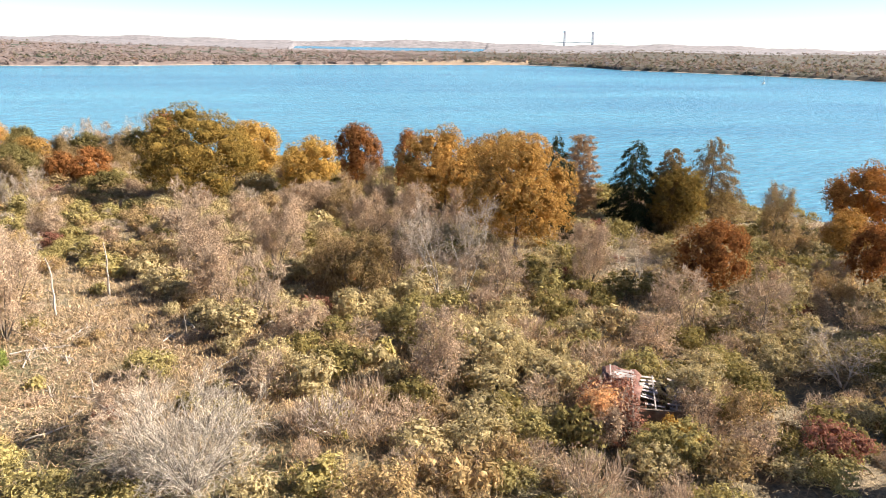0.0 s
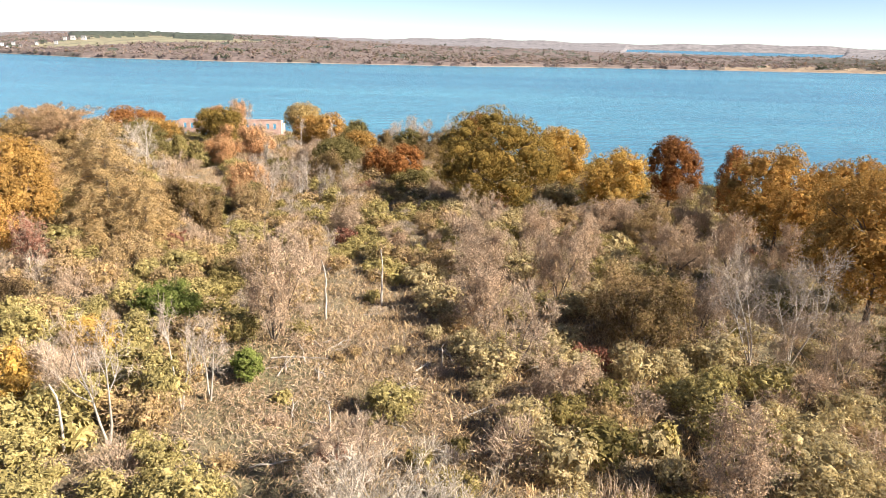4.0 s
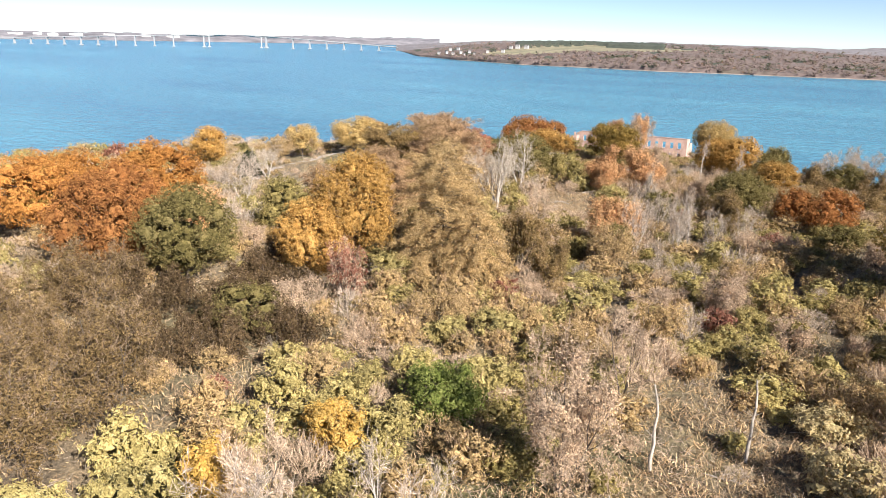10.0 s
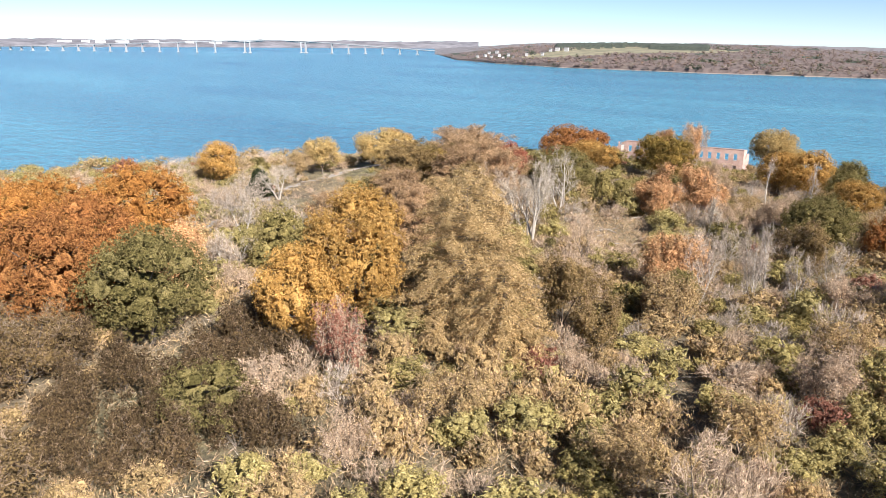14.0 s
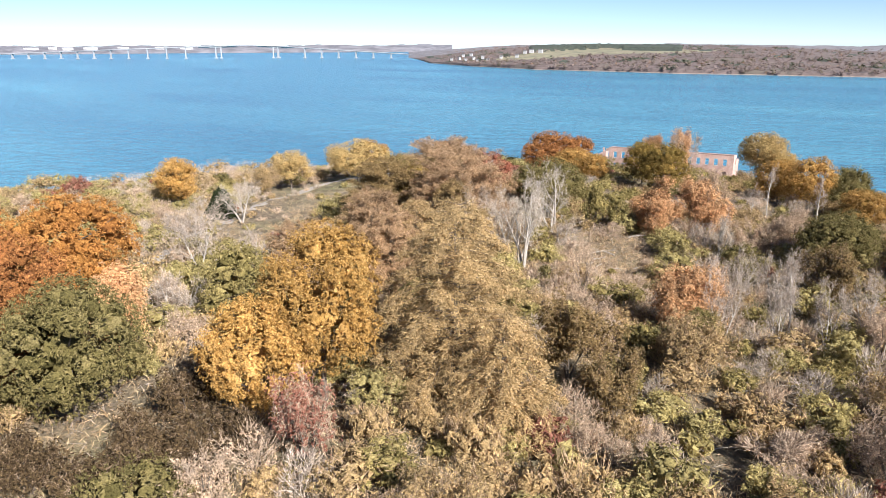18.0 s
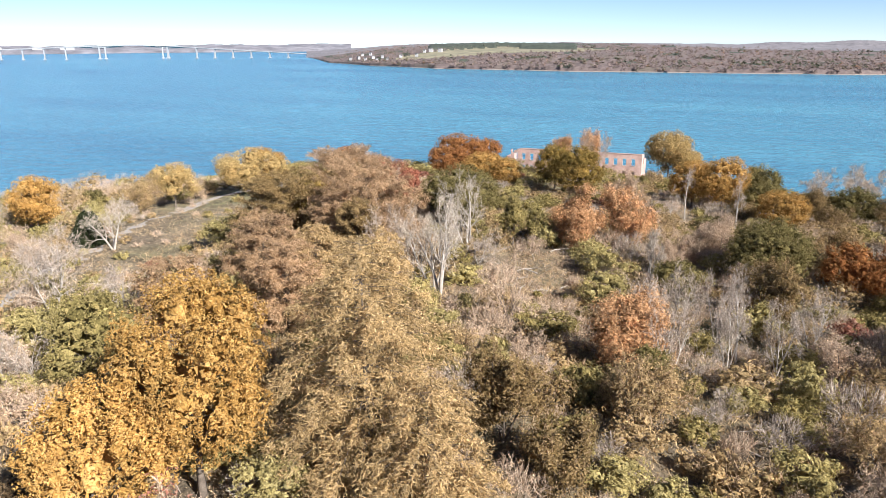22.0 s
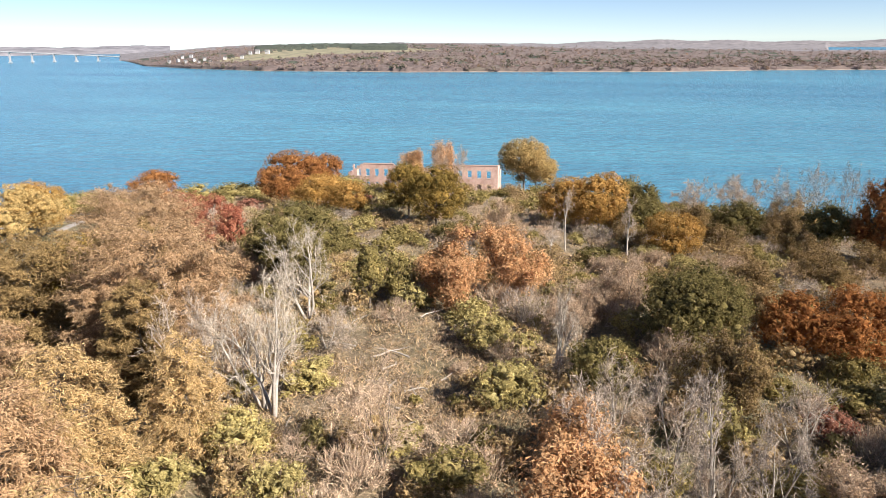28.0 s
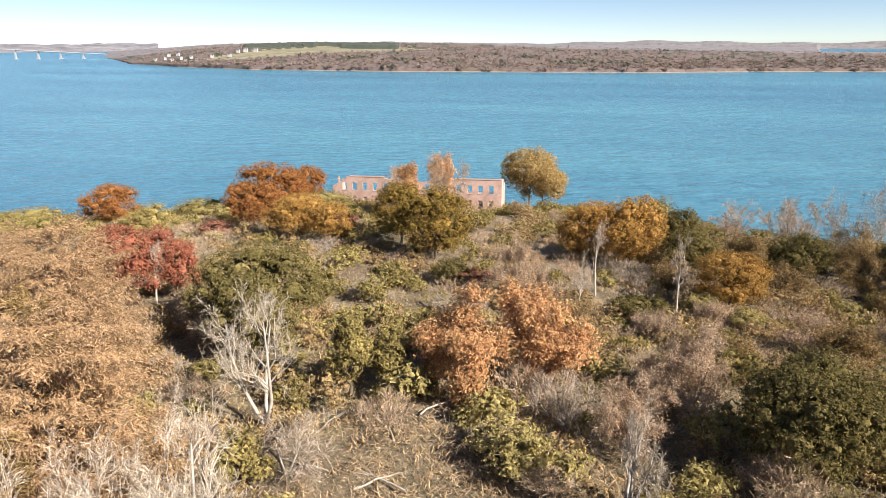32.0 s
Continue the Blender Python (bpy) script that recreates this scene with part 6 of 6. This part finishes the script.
def build_suspension_bridge():
    """Two tall portal towers far beyond the low land, with the deck and the main cables between them."""
    top = new("suspension_bridge")
    # paled to imitate distance haze on towers turned from the sun
    steel = rough_material("haze_paled_steel", [(0.3, (0.62, 0.66, 0.68)), (0.7, (0.72, 0.75, 0.77))], 0.02, 0.2, 0.05)
    a, b = np.array([1956.2, 4106.2]), np.array([2131.4, 4085.5])
    w = (b - a) / np.linalg.norm(b - a)
    s = np.array([-w[1], w[0]])
    high, deck = 107.8, 42.0
    turn = math.degrees(math.atan2(w[1], w[0]))
    for c in (a, b):
        for k in (-1, 1):
            bm = bmesh.new()
            box(bm, -3.5, 3.5, -2.5, 2.5, -5, high)
            part("tower_leg", bm_mesh("tower_leg", bm, steel), top, "", pose(c[0] + s[0] * k * 9, c[1] + s[1] * k * 9, 0, 0, 0, turn))
        for z0, z1 in ((high - 9, high + 0.5), (deck + 28, deck + 33), (deck - 8, deck - 3)):
            bm = bmesh.new()
            box(bm, -2.5, 2.5, -6.5, 6.5, z0, z1)
            part("cross_beam", bm_mesh("cross_beam", bm, steel), top, "", pose(c[0], c[1], 0, 0, 0, turn))
    span = np.linalg.norm(b - a)
    p0, p1 = a - w * span * 0.9, b + w * span * 0.9
    bm = bmesh.new()
    box(bm, 0, float(np.linalg.norm(p1 - p0)), -7, 7, deck, deck + 4.5)
    part("deck", bm_mesh("deck", bm, steel), top, "", pose(p0[0], p0[1], 0, 0, 0, turn))
    for k in (-1, 1):
        segs = []
        for c0, c1, z0, z1, sag in ((p0, a, deck + 5, high, 8), (a, b, high, high, high - deck - 12), (b, p1, high, deck + 5, 8)):
            t = np.linspace(0, 1, 13)
            q = c0 + (c1 - c0) * t[:, None] + s * k * 9
            z = z0 + (z1 - z0) * t - 4 * sag * t * (1 - t)
            segs += [(*q[i], z[i], *q[i + 1], z[i + 1], 0.5, 0.5) for i in range(12)]
        part("main_cable", mesh_from("main_cable", *tubes(segs, 4), [steel]), top)
    tagged(top, "distant grey suspension bridge with two tall towers", "bridge")


build_suspension_bridge()


def build_warehouses():
    """White sheds and tanks on the mainland beyond the long bridge."""
    rng = np.random.default_rng(19)
    for bearing in (70.5, 69.2, 68.3, 66.9, 64.8, 62.4, 60.6, -11.5, -14.6, -16.8):
        a = radians(bearing)
        r, z = (4600.0, 26.0) if bearing > 0 else (4325.0, 2.0)
        top = new("warehouse")
        top.matrix_basis = pose(VIEW[0] - math.sin(a) * r, VIEW[1] + math.cos(a) * r, z, 0, 0, bearing + rng.uniform(-8, 8))
        w, h = rng.uniform(28, 75), rng.uniform(5, 9)
        bm = bmesh.new()
        box(bm, -w / 2, w / 2, -12, 12, -14, h)
        part("wall", bm_mesh("wall", bm, WHITE), top)
        bm = bmesh.new()
        box(bm, -w / 2 - 0.5, w / 2 + 0.5, -12.5, 12.5, h + 0.01, h + 1.2)
        part("roof", bm_mesh("roof", bm, CONCRETE), top, "flat pale roof")
        tagged(top, "white flat-roofed shed on the far mainland", "warehouse", "white sheds beyond the bridge")


build_warehouses()
